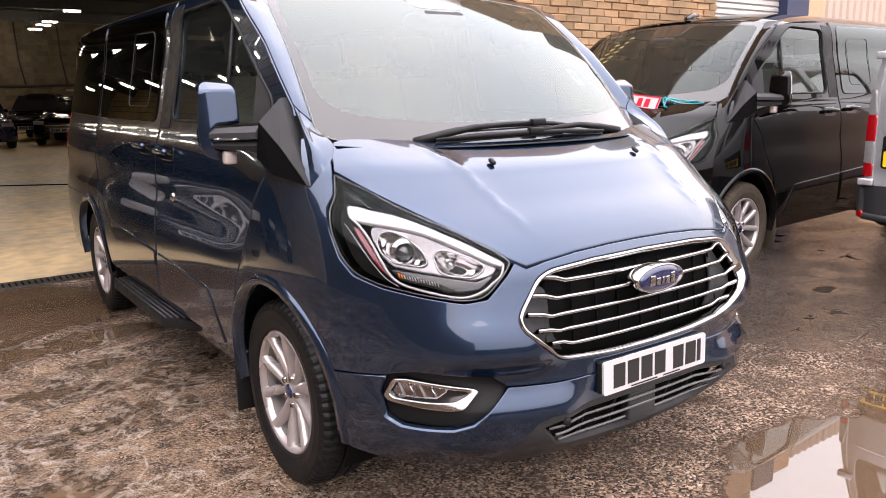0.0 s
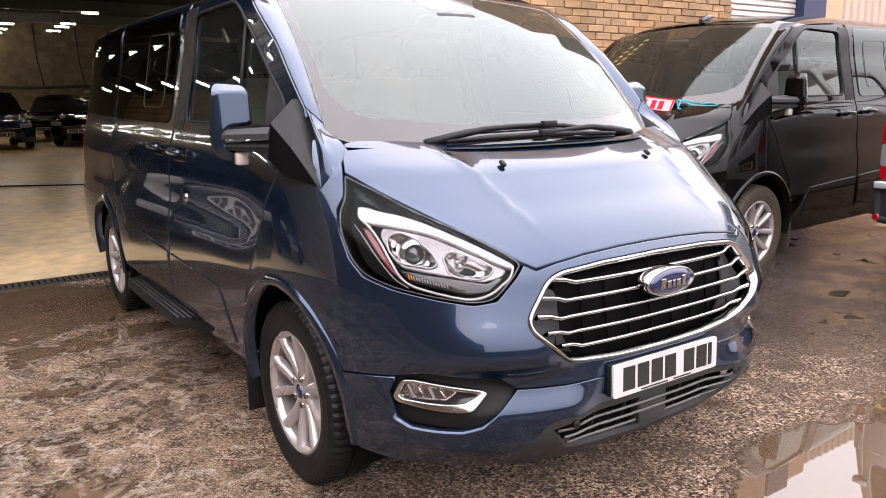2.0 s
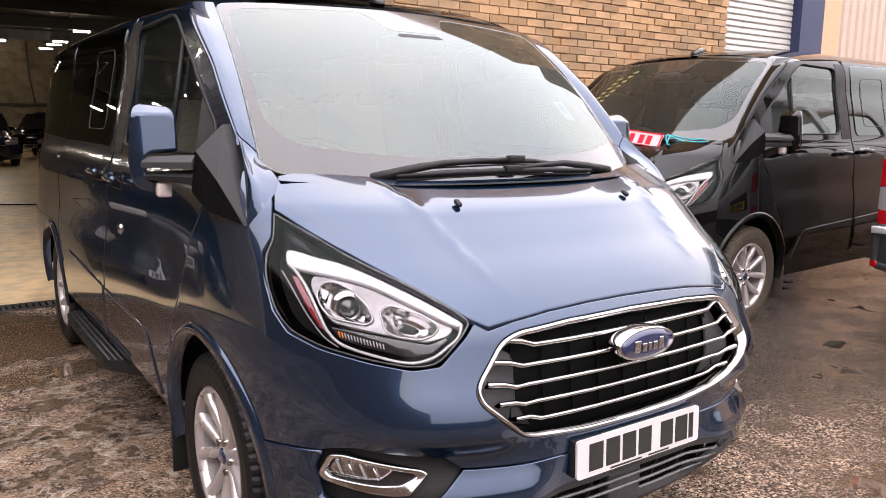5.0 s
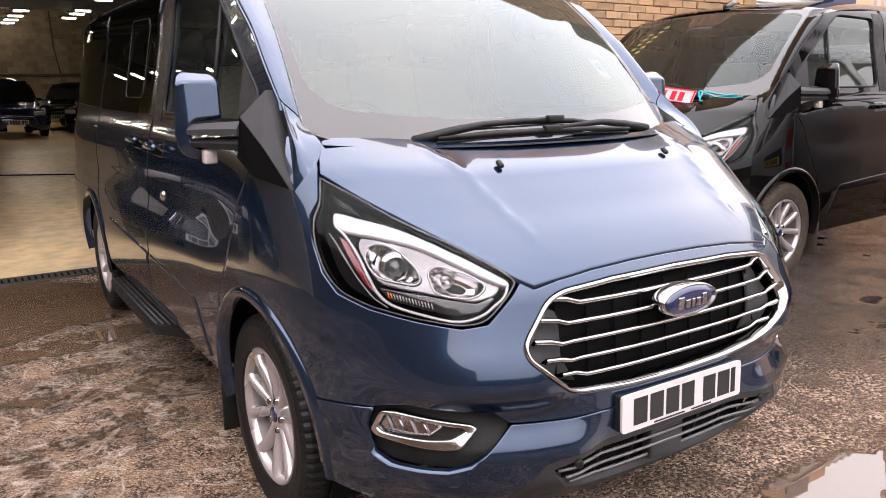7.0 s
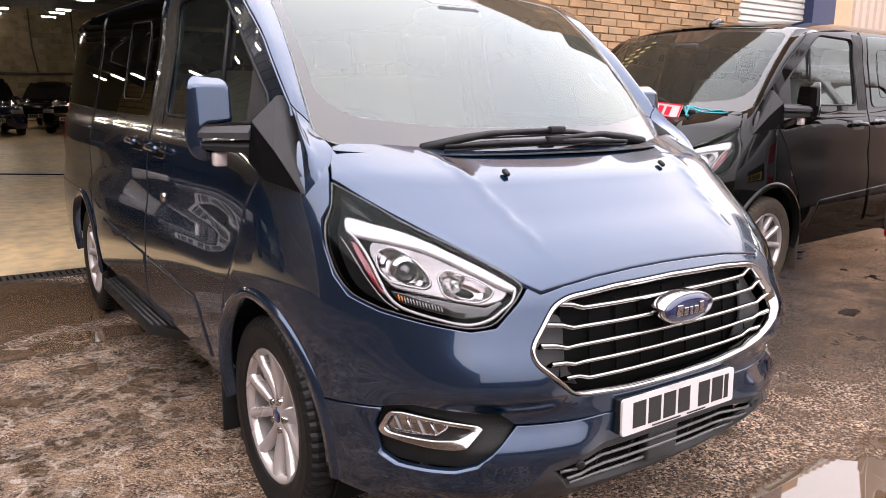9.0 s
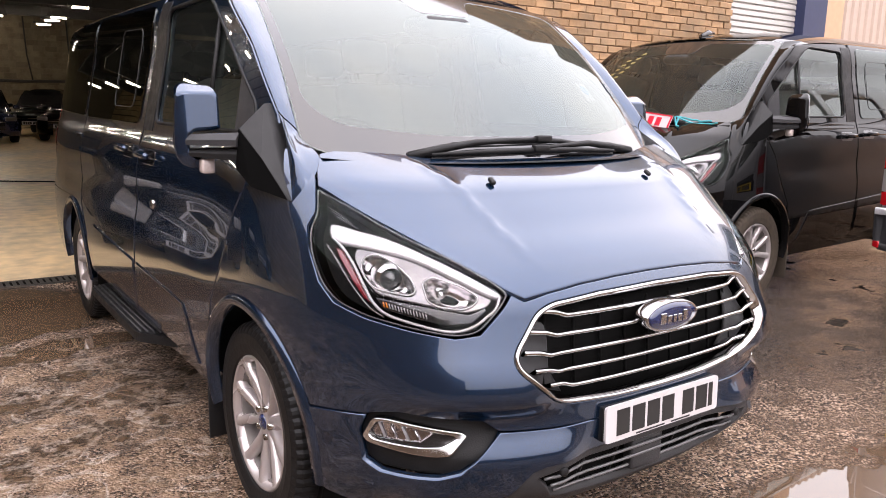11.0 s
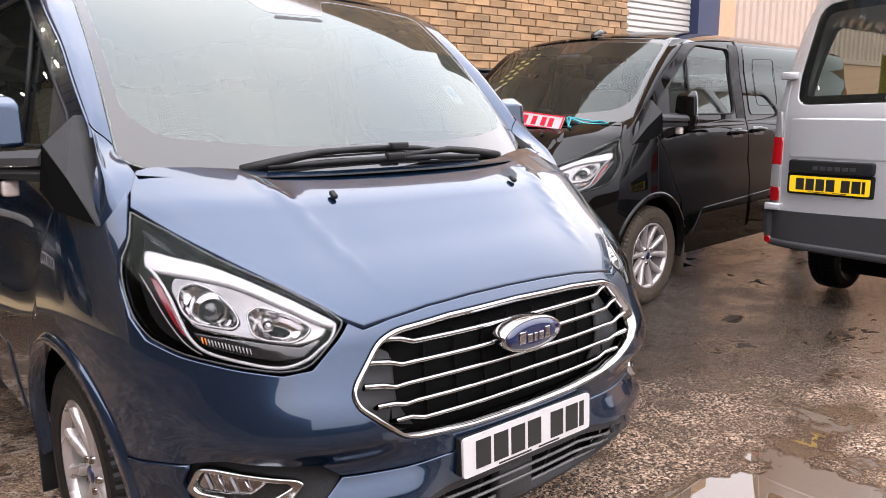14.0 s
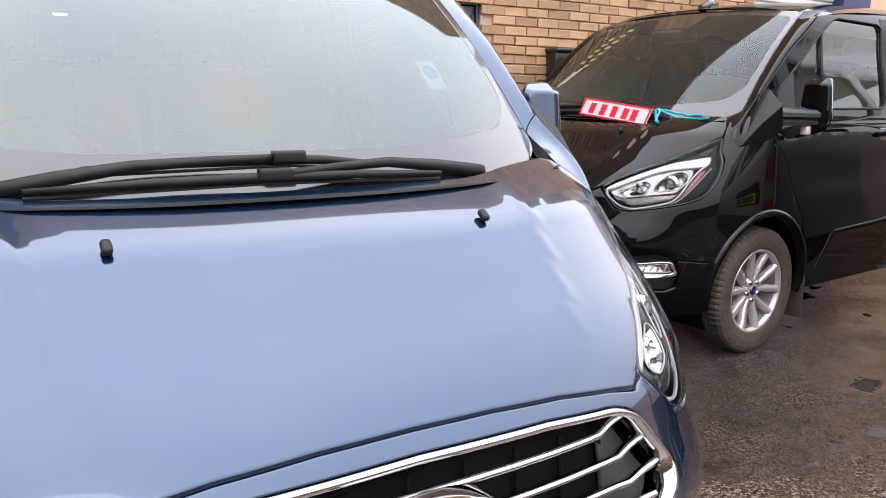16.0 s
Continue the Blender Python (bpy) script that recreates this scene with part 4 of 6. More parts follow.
        window2 = rounded([(2.47, 1.285), (3.69, 1.285), (3.69, 1.845), (2.47, 1.825)], .06)
        sdoor = new("sliding_door")
        sdoor.parent = van
        sheet("door_panel", slide, side_skin, paint, sdoor, step=0.05, depth=0.03, side=sd)
        sheet("door_window", window2, side_skin, PRIVACY, sdoor, step=0.06, lift=0.006, depth=0.01, side=sd, label="dark privacy glass window")
        part("window_vent_seal", add_tube(bmesh.new(), pts_on(side_skin, rounded([(2.62, 1.36), (3.02, 1.36), (3.02, 1.74), (2.62, 1.73)], .05), 0.007, sd), 0.002, 6, closed=True), GREYPLASTIC, sdoor, recalc=True)
        rear = [(3.47, .40), (3.54, .61)] + arch_arc(ARCH_R, ARCH + 0.012, 148, 0, 14) + [(4.32, .34), (4.98, .36), (5.0, 1.0), (4.94, 1.75), (4.90, rail(4.9) - .004), (3.73, rail(3.73) - .004), (3.73, .99), (3.67, .815)]
        sheet("rear_wing", rear, side_skin, paint, van, step=0.05, depth=0.03, side=sd)
        sheet("rear_side_window", rounded([(3.755, 1.29), (4.80, 1.31), (4.74, 1.83), (3.755, 1.845)], .06), side_skin, PRIVACY, van, step=0.06, lift=0.006, depth=0.01, side=sd, label="dark privacy glass window")
        sheet("sill", [(1.36, .392), (3.46, .392), (3.46, .27), (1.37, .27)], side_skin, paint, van, step=0.06, lift=-0.05, depth=0.04, side=sd)
        # lower mouldings and arch lips
        sheet("side_moulding", rounded([(1.47, .41), (2.362, .41), (2.362, .655), (1.62, .625)], .02), side_skin, paint, fd, step=0.05, lift=0.008, lip=0.010, depth=0.014, side=sd)
        sheet("side_moulding", rounded([(2.40, .41), (3.44, .41), (3.50, .60), (3.30, .70), (2.40, .657)], .02), side_skin, paint, sdoor, step=0.05, lift=0.008, lip=0.010, depth=0.014, side=sd)
        for c, a0, a1 in ((ARCH_F, -14, 196), (ARCH_R, -8, 190)):
            bm = bmesh.new()
            arcs = [arch_arc(c, r, a0, a1, 36) for r in (ARCH + .040, ARCH + .030, ARCH + .008, ARCH)]
            mp = lambda poly, l: pts_on(skin, [(at_y(y, z), z) for y, z in poly], l, sd)
            rows = [[bm.verts.new(v) for v in mp(p, l)] for p, l in zip(arcs, (0.001, 0.012, 0.015, -0.03))]
            for x, y in zip(rows, rows[1:]):
                for i in range(len(x) - 1):
                    bm.faces.new((x[i], x[i + 1], y[i + 1], y[i]))
            part("arch_lip", bm, paint, van, recalc=True)
            bm = bmesh.new()
            liner = arch_arc(c, ARCH + .03, -35, 215, 24)
            rows = [[bm.verts.new((x * sd, y, z)) for y, z in liner] for x in (0.955 if c is ARCH_R else 0.90, 0.60)]
            for i in range(len(liner) - 1):
                bm.faces.new((rows[0][i], rows[0][i + 1], rows[1][i + 1], rows[1][i]))
            part("arch_liner", bm, DARK, van, recalc=True)
        # handles, lock, guide rail
        for y, z in ((2.20, 1.150), (2.58, 1.160)):
            own = fd if y < 2.4 else sdoor
            sheet("handle_recess", rounded([(y - .10, z - .035), (y + .10, z - .035), (y + .10, z + .035), (y - .10, z + .035)], .03), side_skin, GLOSSBLACK, own, step=0.04, lift=0.003, depth=0.005, side=sd)
            part("door_handle", add_tube(bmesh.new(), pts_on(side_skin, [(y - .09, z), (y - .07, z + .003), (y, z + .006), (y + .07, z + .003), (y + .09, z)], 0.035, sd), [0.010, 0.017, 0.018, 0.017, 0.010], 8), paint, own, "body-coloured handle", recalc=True)
        c = Vector(pts_on(side_skin, [(2.12, .95)], 0.0, sd)[0])
        if sd < 0:
            part("door_lock", add_lathe(bmesh.new(), [(0.0, 0.010), (0.016, 0.010), (0.022, 0.006), (0.024, -0.002)], 20, Matrix.Translation(c) @ Matrix.Diagonal((sd, 1, 1, 1))), CHROME, fd, recalc=True)
        part("slide_rail", add_tube(bmesh.new(), pts_on(side_skin, [(3.76, 1.18), (4.85, 1.19)], 0.0, sd), 0.010, 6), GLOSSBLACK, van, recalc=True)
        # pillar between screen and door
        bm = bmesh.new()
        dline = [(0.945, 1.250), (1.000, 1.362), (1.24, 1.592), (1.535, 1.807), (1.66, 1.835)]

        def pillar(u, v):
            a = Vector(screen_skin(1.0, v * 1.03 - .03))
            k = v * 4
            i = min(3, int(k))
            y = dline[i][0] + (dline[i + 1][0] - dline[i][0]) * (k - i)
            z = dline[i][1] + (dline[i + 1][1] - dline[i][1]) * (k - i)
            b = Vector(side_skin(y, z))
            mid = (a + b) / 2 + Vector((0.026, -0.028, 0.004)) * smooth01(0.0, 0.3, v)
            p = (1 - u) ** 2 * a + 2 * u * (1 - u) * mid + u * u * b
            return Vector((p.x * sd, p.y, p.z))

        add_grid(bm, lambda u, v: pillar(u, .095 + .17 * u + (.905 - .17 * u) * v), span(0, 1, 7), span(0, 1, 15), flip=sd < 0)
        part("windscreen_pillar", bm, paint, van, recalc=True)
        # the wing's top, which flows from the bonnet's corner up into the pillar
        bm = bmesh.new()

        def foot(u, v):
            w, edge = .10 + .17 * u, max(0.0, v - 1)
            v = min(v, 1.0)
            a, t = pillar(u, w), (pillar(u, w) - pillar(u, w + .06)).normalized()
            zz = 1.240 - .127 * u
            su = .940 + (at_y(.785, 1.113) - .940) * u
            b, b2 = [Vector(q) for q in pts_on(skin, [(su, zz), (su + .006, zz - .02)], .001, sd)]
            if edge:
                return Vector(pts_on(skin, [(su + .003, zz - .01)], -.004, sd)[0])
            k = (b - a).length * .36
            c, d = a + t * k, b - (b2 - b).normalized() * k
            return (1 - v) ** 3 * a + 3 * v * (1 - v) ** 2 * c + 3 * v * v * (1 - v) * d + v ** 3 * b + Vector((sd * .022, -.004, .012)) * math.sin(math.pi * v) * math.sin(math.pi * (.12 + .80 * u))

        add_grid(bm, foot, span(0, 1, 13), span(0, 1, 13) + [1.1], flip=sd < 0)
        part("wing_top", bm, paint, van, recalc=True)
        part("pillar_seam", add_tube(bmesh.new(), [foot(u, .02) + Vector((sd * .001, -.001, 0)) for u in span(0, 1, 9)], .0018, 6), RECESS, van, recalc=True)
        if step_board:
            st = new("side_step")
            st.parent = van
            out = rounded([(0.90, 1.97), (1.055, 2.20), (1.055, 3.20), (0.90, 3.30)], .04)
            bm = bmesh.new()
            a = [bm.verts.new((x * sd, y, .360)) for x, y in out]
            b = [bm.verts.new((x * sd, y, .318)) for x, y in out]
            bm.faces.new(a), bm.faces.new(b)
            for i in range(len(out)):
                j = (i + 1) % len(out)
                bm.faces.new((a[i], a[j], b[j], b[i]))
            part("step_plate", bm, PLASTIC, st, "black side step with ribs", smooth=False, recalc=True)
            for k in range(6):
                part("step_rib", add_tube(bmesh.new(), [(sd * (.915 + .024 * k), 2.09 + .022 * k, .362), (sd * (.915 + .024 * k), 3.22, .362)], 0.005, 6), GREYPLASTIC, st, recalc=True)
            for y in (2.35, 3.05):
                part("step_bracket", add_box(bmesh.new(), (min(sd * .70, sd * .92), y - .03, .29), (max(sd * .70, sd * .92), y + .03, .319), 0.004), PLASTIC, st)
        part("mud_flap", add_box(bmesh.new(), (-.12, 0, 0), (.12, .012, .24), .005, Matrix.Translation((sd * .87, 1.40, .14))), MUDDY if muddy else PLASTIC, van)
        # quarter trim behind the wheel
        sheet("tail_lamp", rounded([(4.86, .95), (4.99, .95), (4.95, 1.6), (4.86, 1.55)], .02), side_skin, REDLENS, van, step=0.05, lift=0.006, depth=0.02, side=sd)
    # -- roof and tail --
    bm = bmesh.new()
    add_grid(bm, lambda u, v: Vector(roof_skin(u, v + .07 * u * u * (1 - smooth01(1.48, 2.0, v)))), span(-1, 1, 33), span(1.48, 5.02, 34))
    part("roof", bm, paint, van, "body-coloured roof")
    bm = bmesh.new()
    add_grid(bm, lambda u, v: Vector((u * flank(4.98, v), 5.0 - .03 * abs(u) ** 4 - max(0, v - 1.2) * .09 + .03, v)), span(-1, 1, 15), span(.34, 1.86, 15), flip=True)
    part("tailgate", bm, paint, van, recalc=True)
    part("roof_aerial", add_tube(bmesh.new(), [(0, 1.62, 1.90), (0, 1.70, 1.945), (0, 1.78, 1.945)], [.03, .022, .012], 8), GLOSSBLACK, van, recalc=True)
    # -- under and inside --
    part("underbody", add_box(bmesh.new(), (-.60, .30, .24), (.60, 4.9, .55), .02), DARK, van)
    part("floor_pan", add_box(bmesh.new(), (-.93, 1.42, .33), (.93, 3.5, .56), .01), DARK, van)
    part("bulkhead", add_box(bmesh.new(), (-.78, .95, .5), (.78, 1.0, 1.16), .01), DARK, van)
    bm = bmesh.new()
    add_grid(bm, lambda u, v: Vector((u * .84, .92 + .48 * v, 1.17 + .06 * math.sin(v * math.pi) * (1 - .3 * u * u) - .10 * smooth01(.8, 1, v))), span(-1, 1, 17), span(0, 1, 9))
    part("dashboard", bm, DASH, van, "dark grey dashboard")
    sw = Matrix.Translation((-.38, 1.55, 1.17)) @ Matrix.Rotation(radians(-58), 4, "X")
    part("steering_wheel", add_tube(bmesh.new(), [sw @ Vector((.19 * math.cos(a), .19 * math.sin(a), 0)) for a in (2 * math.pi * i / 28 for i in range(28))], .015, 8, closed=True), GREYPLASTIC, van, recalc=True)
    part("steering_hub", add_box(bmesh.new(), (-.17, -.03, -.02), (.17, .05, .02), .015, sw), DASH, van)
    for x, y in ((-.42, 2.05), (.28, 2.05), (.62, 2.05), (-.5, 3.0), (.0, 3.0), (.5, 3.0), (-.5, 3.9), (.0, 3.9), (.5, 3.9)):
        seat(van, x, y, .44 if y > 2.5 else .40 if x > 0 else .48)
    bm = bmesh.new()
    add_grid(bm, lambda u, v: Vector(roof_skin(u * .96, v)) - Vector((0, 0, .05)), span(-1, 1, 13), span(1.55, 4.9, 12), flip=True)
    part("headlining", bm, HEADLINE, van)
    # -- wheels --
    first = build_wheel(van, tyre, ALLOY)
    first.matrix_basis = pose(-.862, 1.0, .343)
    for x, y, r in ((-.862, 3.933, 0), (.862, 1.0, 180), (.862, 3.933, 180)):
        copy_thing(first, pose(x, y, .343, 23 * y, 0, r))
    return van


build_van("dark blue metallic passenger van with chrome grille, standing on wet asphalt", BLUE, Matrix(), PLATEW, RUBBER)
build_van("black passenger van with muddy tyres, parked along a brick wall", BLACKP, pose(2.03, 2.77, 0, 0, 0, -86.4) @ Matrix.Diagonal((1.045, 1.045, 1.045, 1)), PLATEW, MUDDY, step_board=False, muddy=True, screen=DARKSCREEN)


# ---- ground, building, yard ----
def ground_material():
    """Wet asphalt: aggregate, damp patches and standing water."""
    m, n, l, b = material("wet asphalt")
    tc = n.new("ShaderNodeTexCoord")

    def tex(scale, detail, rough=0.6):
        t = n.new("ShaderNodeTexNoise")
        t.inputs["Scale"].default_value, t.inputs["Detail"].default_value, t.inputs["Roughness"].default_value = scale, detail, rough
        l.new(tc.outputs["Object"], t.inputs["Vector"])
        return t.outputs["Fac"]

    def rng(v, a, b_, c, d, smooth=False):
        r = n.new("ShaderNodeMapRange")
        if smooth:
            r.interpolation_type = "SMOOTHSTEP"
        for k, x in zip(("From Min", "From Max", "To Min", "To Max"), (a, b_, c, d)):
            r.inputs[k].default_value = x
        l.new(v, r.inputs["Value"])
        return r.outputs["Result"]

    def op(kind, a, b_):
        o = n.new("ShaderNodeMath")
        o.operation = kind
        for i, x in enumerate((a, b_)):
            if isinstance(x, float):
                o.inputs[i].default_value = x
            else:
                l.new(x, o.inputs[i])
        return o.outputs[0]

    stones = n.new("ShaderNodeTexVoronoi")
    stones.inputs["Scale"].default_value = 112
    l.new(tc.outputs["Object"], stones.inputs["Vector"])
    grit, patch, wide = tex(200, 4, 0.7), tex(2.6, 13, 0.68), tex(0.5, 3)
    sep = n.new("ShaderNodeSeparateXYZ")
    l.new(tc.outputs["Object"], sep.inputs[0])
    # hollows where water stands: a broad one before the van, smaller ones beside it
    hollow = None
    for cx, cy, rx, ry, k in ((0.80, -0.42, 0.64, 0.58, 1.0), (-1.55, 4.25, 0.75, 0.75, 0.8), (-1.5, 2.6, 0.9, 1.2, 0.08), (-1.15, 3.3, 0.5, 0.22, 0.35), (1.75, 0.05, 0.6, 0.16, 0.22)):
        dx = op("DIVIDE", op("SUBTRACT", sep.outputs["X"], cx), rx)
        dy = op("DIVIDE", op("SUBTRACT", sep.outputs["Y"], cy), ry)
        d = op("ADD", op("MULTIPLY", dx, dx), op("MULTIPLY", dy, dy))
        h = rng(d, 0.0, 1.6, 0.42 * k, 0.0, True)
        hollow = h if hollow is None else op("MAXIMUM", hollow, h)
    level = op("ADD", op("ADD", op("MULTIPLY", patch, 0.72), op("MULTIPLY", wide, 0.28)), hollow)
    water = rng(level, 0.553, 0.582, 0.0, 1.0, True)
    rim = op("MULTIPLY", rng(level, 0.535, 0.556, 0.0, 1.0, True), op("SUBTRACT", 1.0, water))
    damp = rng(level, 0.40, 0.55, 0.0, 1.0, True)
    # stone colours, with wet glints painted in as the brightest stones
    stone_glint_col = n.new("ShaderNodeValToRGB")
    cr = stone_glint_col.color_ramp
    cr.elements[0].position, cr.elements[0].color = 0.27, (0.030, 0.020, 0.014, 1)
    cr.elements[1].position, cr.elements[1].color = 0.80, (0.86, 0.63, 0.47, 1)
    mid = cr.elements.new(0.58)
    mid.color = (0.40, 0.257, 0.170, 1)
    val = n.new("ShaderNodeSeparateColor")
    l.new(stones.outputs["Color"], val.inputs[0])
    l.new(op("ADD", op("MULTIPLY", val.outputs[0], 0.62), op("MULTIPLY", grit, 0.38)), stone_glint_col.inputs["Fac"])
    mud = n.new("ShaderNodeMixRGB")
    mud.inputs["Color2"].default_value = (0.060, 0.036, 0.021, 1)
    l.new(stone_glint_col.outputs["Color"], mud.inputs["Color1"])
    l.new(op("MULTIPLY", damp, 0.7), mud.inputs["Fac"])
    wet = n.new("ShaderNodeMixRGB")
    wet.inputs["Color2"].default_value = (0.085, 0.054, 0.033, 1)
    l.new(mud.outputs["Color"], wet.inputs["Color1"])
    l.new(water, wet.inputs["Fac"])
    # dried scum left by splashes on the left of the van
    ridge = n.new("ShaderNodeTexNoise")
    ridge.inputs["Scale"].default_value, ridge.inputs["Detail"].default_value, ridge.inputs["Distortion"].default_value = 3.4, 12, 1.0
    l.new(tc.outputs["Object"], ridge.inputs["Vector"])
    thin = rng(op("ABSOLUTE", op("SUBTRACT", ridge.outputs["Fac"], 0.5), 0.0), 0.0, 0.030, 1.0, 0.0)
    blot = rng(tex(4.0, 9, 0.7), 0.615, 0.66, 0.0, 1.0, True)
    far_ = rng(op("ADD", op("MULTIPLY", op("ADD", sep.outputs["X"], 2.0), op("ADD", sep.outputs["X"], 2.0)), op("MULTIPLY", op("SUBTRACT", sep.outputs["Y"], 1.8), op("MULTIPLY", op("SUBTRACT", sep.outputs["Y"], 1.8), 0.3))), 0.5, 2.6, 1.0, 0.0, True)
    scum = op("MULTIPLY", op("MULTIPLY", op("MAXIMUM", op("MAXIMUM", op("MULTIPLY", thin, rng(tex(6.0, 3), 0.42, 0.58, 0.0, 0.95)), op("MULTIPLY", rim, rng(tex(9.0, 4), 0.42, 0.58, 0.0, 0.9))), blot), far_), op("MULTIPLY", rng(grit, 0.3, 0.6, 0.35, 1.0), 1.0))
    pale = n.new("ShaderNodeMixRGB")
    pale.inputs["Color2"].default_value = (0.86, 0.72, 0.61, 1)
    # mottled paler brown: the stronger light on the left put into the colour
    lit_left = n.new("ShaderNodeMixRGB")
    lit_left.inputs["Color2"].default_value = (0.52, 0.35, 0.23, 1)
    l.new(wet.outputs["Color"], lit_left.inputs["Color1"])
    l.new(op("MULTIPLY", op("MULTIPLY", rng(tex(7.0, 9, 0.7), 0.42, 0.58, 0.0, 0.55), far_), op("SUBTRACT", 1.0, op("MULTIPLY", water, 0.85))), lit_left.inputs["Fac"])
    l.new(lit_left.outputs["Color"], pale.inputs["Color1"])
    l.new(op("MULTIPLY", scum, op("SUBTRACT", 0.85, op("MULTIPLY", water, 0.6))), pale.inputs["Fac"])
    # soaked asphalt between the vans, with the shade under them painted into its colour
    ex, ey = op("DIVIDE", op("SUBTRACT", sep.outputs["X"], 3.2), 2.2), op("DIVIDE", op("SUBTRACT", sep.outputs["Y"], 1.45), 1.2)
    soak_shade = rng(op("ADD", op("ADD", op("MULTIPLY", ex, ex), op("MULTIPLY", ey, ey)), op("MULTIPLY", patch, 0.8)), 0.5, 2.2, 1.0, 0.0, True)
    soaked_shaded = n.new("ShaderNodeMixRGB")
    soaked_shaded.inputs["Color2"].default_value = (0.020, 0.018, 0.016, 1)
    l.new(pale.outputs["Color"], soaked_shaded.inputs["Color1"])
    l.new(op("MULTIPLY", soak_shade, 0.85), soaked_shaded.inputs["Fac"])
    l.new(soaked_shaded.outputs["Color"], b.inputs["Base Color"])
    dry = rng(damp, 0.0, 1.0, 0.24, 0.09)
    rough = n.new("ShaderNodeMixRGB")
    rough.inputs["Color2"].default_value = (0.015, 0.015, 0.015, 1)
    l.new(dry, rough.inputs["Color1"])
    l.new(water, rough.inputs["Fac"])
    l.new(rough.outputs["Color"], b.inputs["Roughness"])
    # less gloss there too, so the painted shade stays dark
    l.new(rng(soak_shade, 0.0, 1.0, 1.0, 0.35), b.inputs["Specular IOR Level"])
    height = op("MULTIPLY", op("ADD", op("MULTIPLY", stones.outputs["Distance"], -0.9), op("ADD", op("MULTIPLY", grit, 0.5), op("ADD", op("MULTIPLY", patch, 1.5), op("MULTIPLY", tex(48, 3), 2.2)))), op("SUBTRACT", 1.0, water))
    bp = n.new("ShaderNodeBump")
    bp.inputs["Strength"].default_value, bp.inputs["Distance"].default_value = 1.0, 0.022
    l.new(height, bp.inputs["Height"])
    l.new(bp.outputs["Normal"], b.inputs["Normal"])
    return m


bm = bmesh.new()
add_grid(bm, lambda u, v: Vector((u, v, 0)), [-900, -60, -12, -4, 0, 4, 12, 60, 900], [-900, -60, -12, -4, 0, 4, 12, 60, 900])
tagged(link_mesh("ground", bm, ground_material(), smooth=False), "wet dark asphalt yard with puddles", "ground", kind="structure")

CONCRETE = plain("stained concrete floor", (0.72, 0.53, 0.30), 0.36, grain=0.5, scale=6, bump=0.1)
BLOCK = plain("grey concrete blocks", (0.15, 0.13, 0.095), 0.9, grain=0.3, scale=14, bump=0.4)
STEEL = plain("dark painted steel", (0.03, 0.03, 0.03), 0.7, grain=0.3, scale=8)


def brick_material(name, c0, c1):
    m, n, l, b = material(name)
    tc = n.new("ShaderNodeTexCoord")
    info = n.new("ShaderNodeObjectInfo")
    isl = n.new("ShaderNodeNewGeometry")
    add = n.new("ShaderNodeMath")
    add.operation = "ADD"
    l.new(info.outputs["Random"], add.inputs[0])
    l.new(isl.outputs["Random Per Island"], add.inputs[1])
    fr = n.new("ShaderNodeMath")
    fr.operation = "FRACT"
    l.new(add.outputs[0], fr.inputs[0])
    ns = n.new("ShaderNodeTexNoise")
    ns.inputs["Scale"].default_value, ns.inputs["Detail"].default_value = 28, 8
    l.new(tc.outputs["Object"], ns.inputs["Vector"])
    mx = n.new("ShaderNodeMath")
    mx.operation = "MULTIPLY_ADD"
    mx.inputs[1].default_value = 0.55
    l.new(fr.outputs[0], mx.inputs[0])
    hf = n.new("ShaderNodeMath")
    hf.operation = "MULTIPLY"
    hf.inputs[1].default_value = 0.5
    l.new(ns.outputs["Fac"], hf.inputs[0])
    l.new(hf.outputs[0], mx.inputs[2])
    rp = n.new("ShaderNodeValToRGB")
    rp.color_ramp.elements[0].position, rp.color_ramp.elements[0].color = 0.15, (*c0, 1)
    rp.color_ramp.elements[1].position, rp.color_ramp.elements[1].color = 0.85, (*c1, 1)
    l.new(mx.outputs[0], rp.inputs["Fac"])
    # soot and damp stains that run over several bricks
    geo = n.new("ShaderNodeNewGeometry")
    st = n.new("ShaderNodeTexNoise")
    st.inputs["Scale"].default_value, st.inputs["Detail"].default_value, st.inputs["Roughness"].default_value = 2.2, 7, 0.65
    l.new(geo.outputs["Position"], st.inputs["Vector"])
    sm = n.new("ShaderNodeMapRange")
    for key, v in zip(("From Min", "From Max", "To Min", "To Max"), (0.46, 0.66, 0.0, 0.62)):
        sm.inputs[key].default_value = v
    l.new(st.outputs["Fac"], sm.inputs["Value"])
    stain = n.new("ShaderNodeMixRGB")
    stain.inputs["Color2"].default_value = (c0[0] * .80, c0[0] * .60, c0[0] * .38, 1)
    l.new(sm.outputs["Result"], stain.inputs["Fac"])
    l.new(rp.outputs["Color"], stain.inputs["Color1"])
    l.new(stain.outputs["Color"], b.inputs["Base Color"])
    b.inputs["Roughness"].default_value = 0.88
    bp = n.new("ShaderNodeBump")
    bp.inputs["Strength"].default_value, bp.inputs["Distance"].default_value = 0.5, 0.006
    l.new(ns.outputs["Fac"], bp.inputs["Height"])
    l.new(bp.outputs["Normal"], b.inputs["Normal"])
    return m


BRICKM = brick_material("orange-brown brick", (0.215, 0.125, 0.060), (0.45, 0.270, 0.140))
MORTAR = plain("pale mortar", (0.40, 0.27, 0.18), 0.95, grain=0.3, scale=40, bump=0.4)
WALL_Y = 4.42

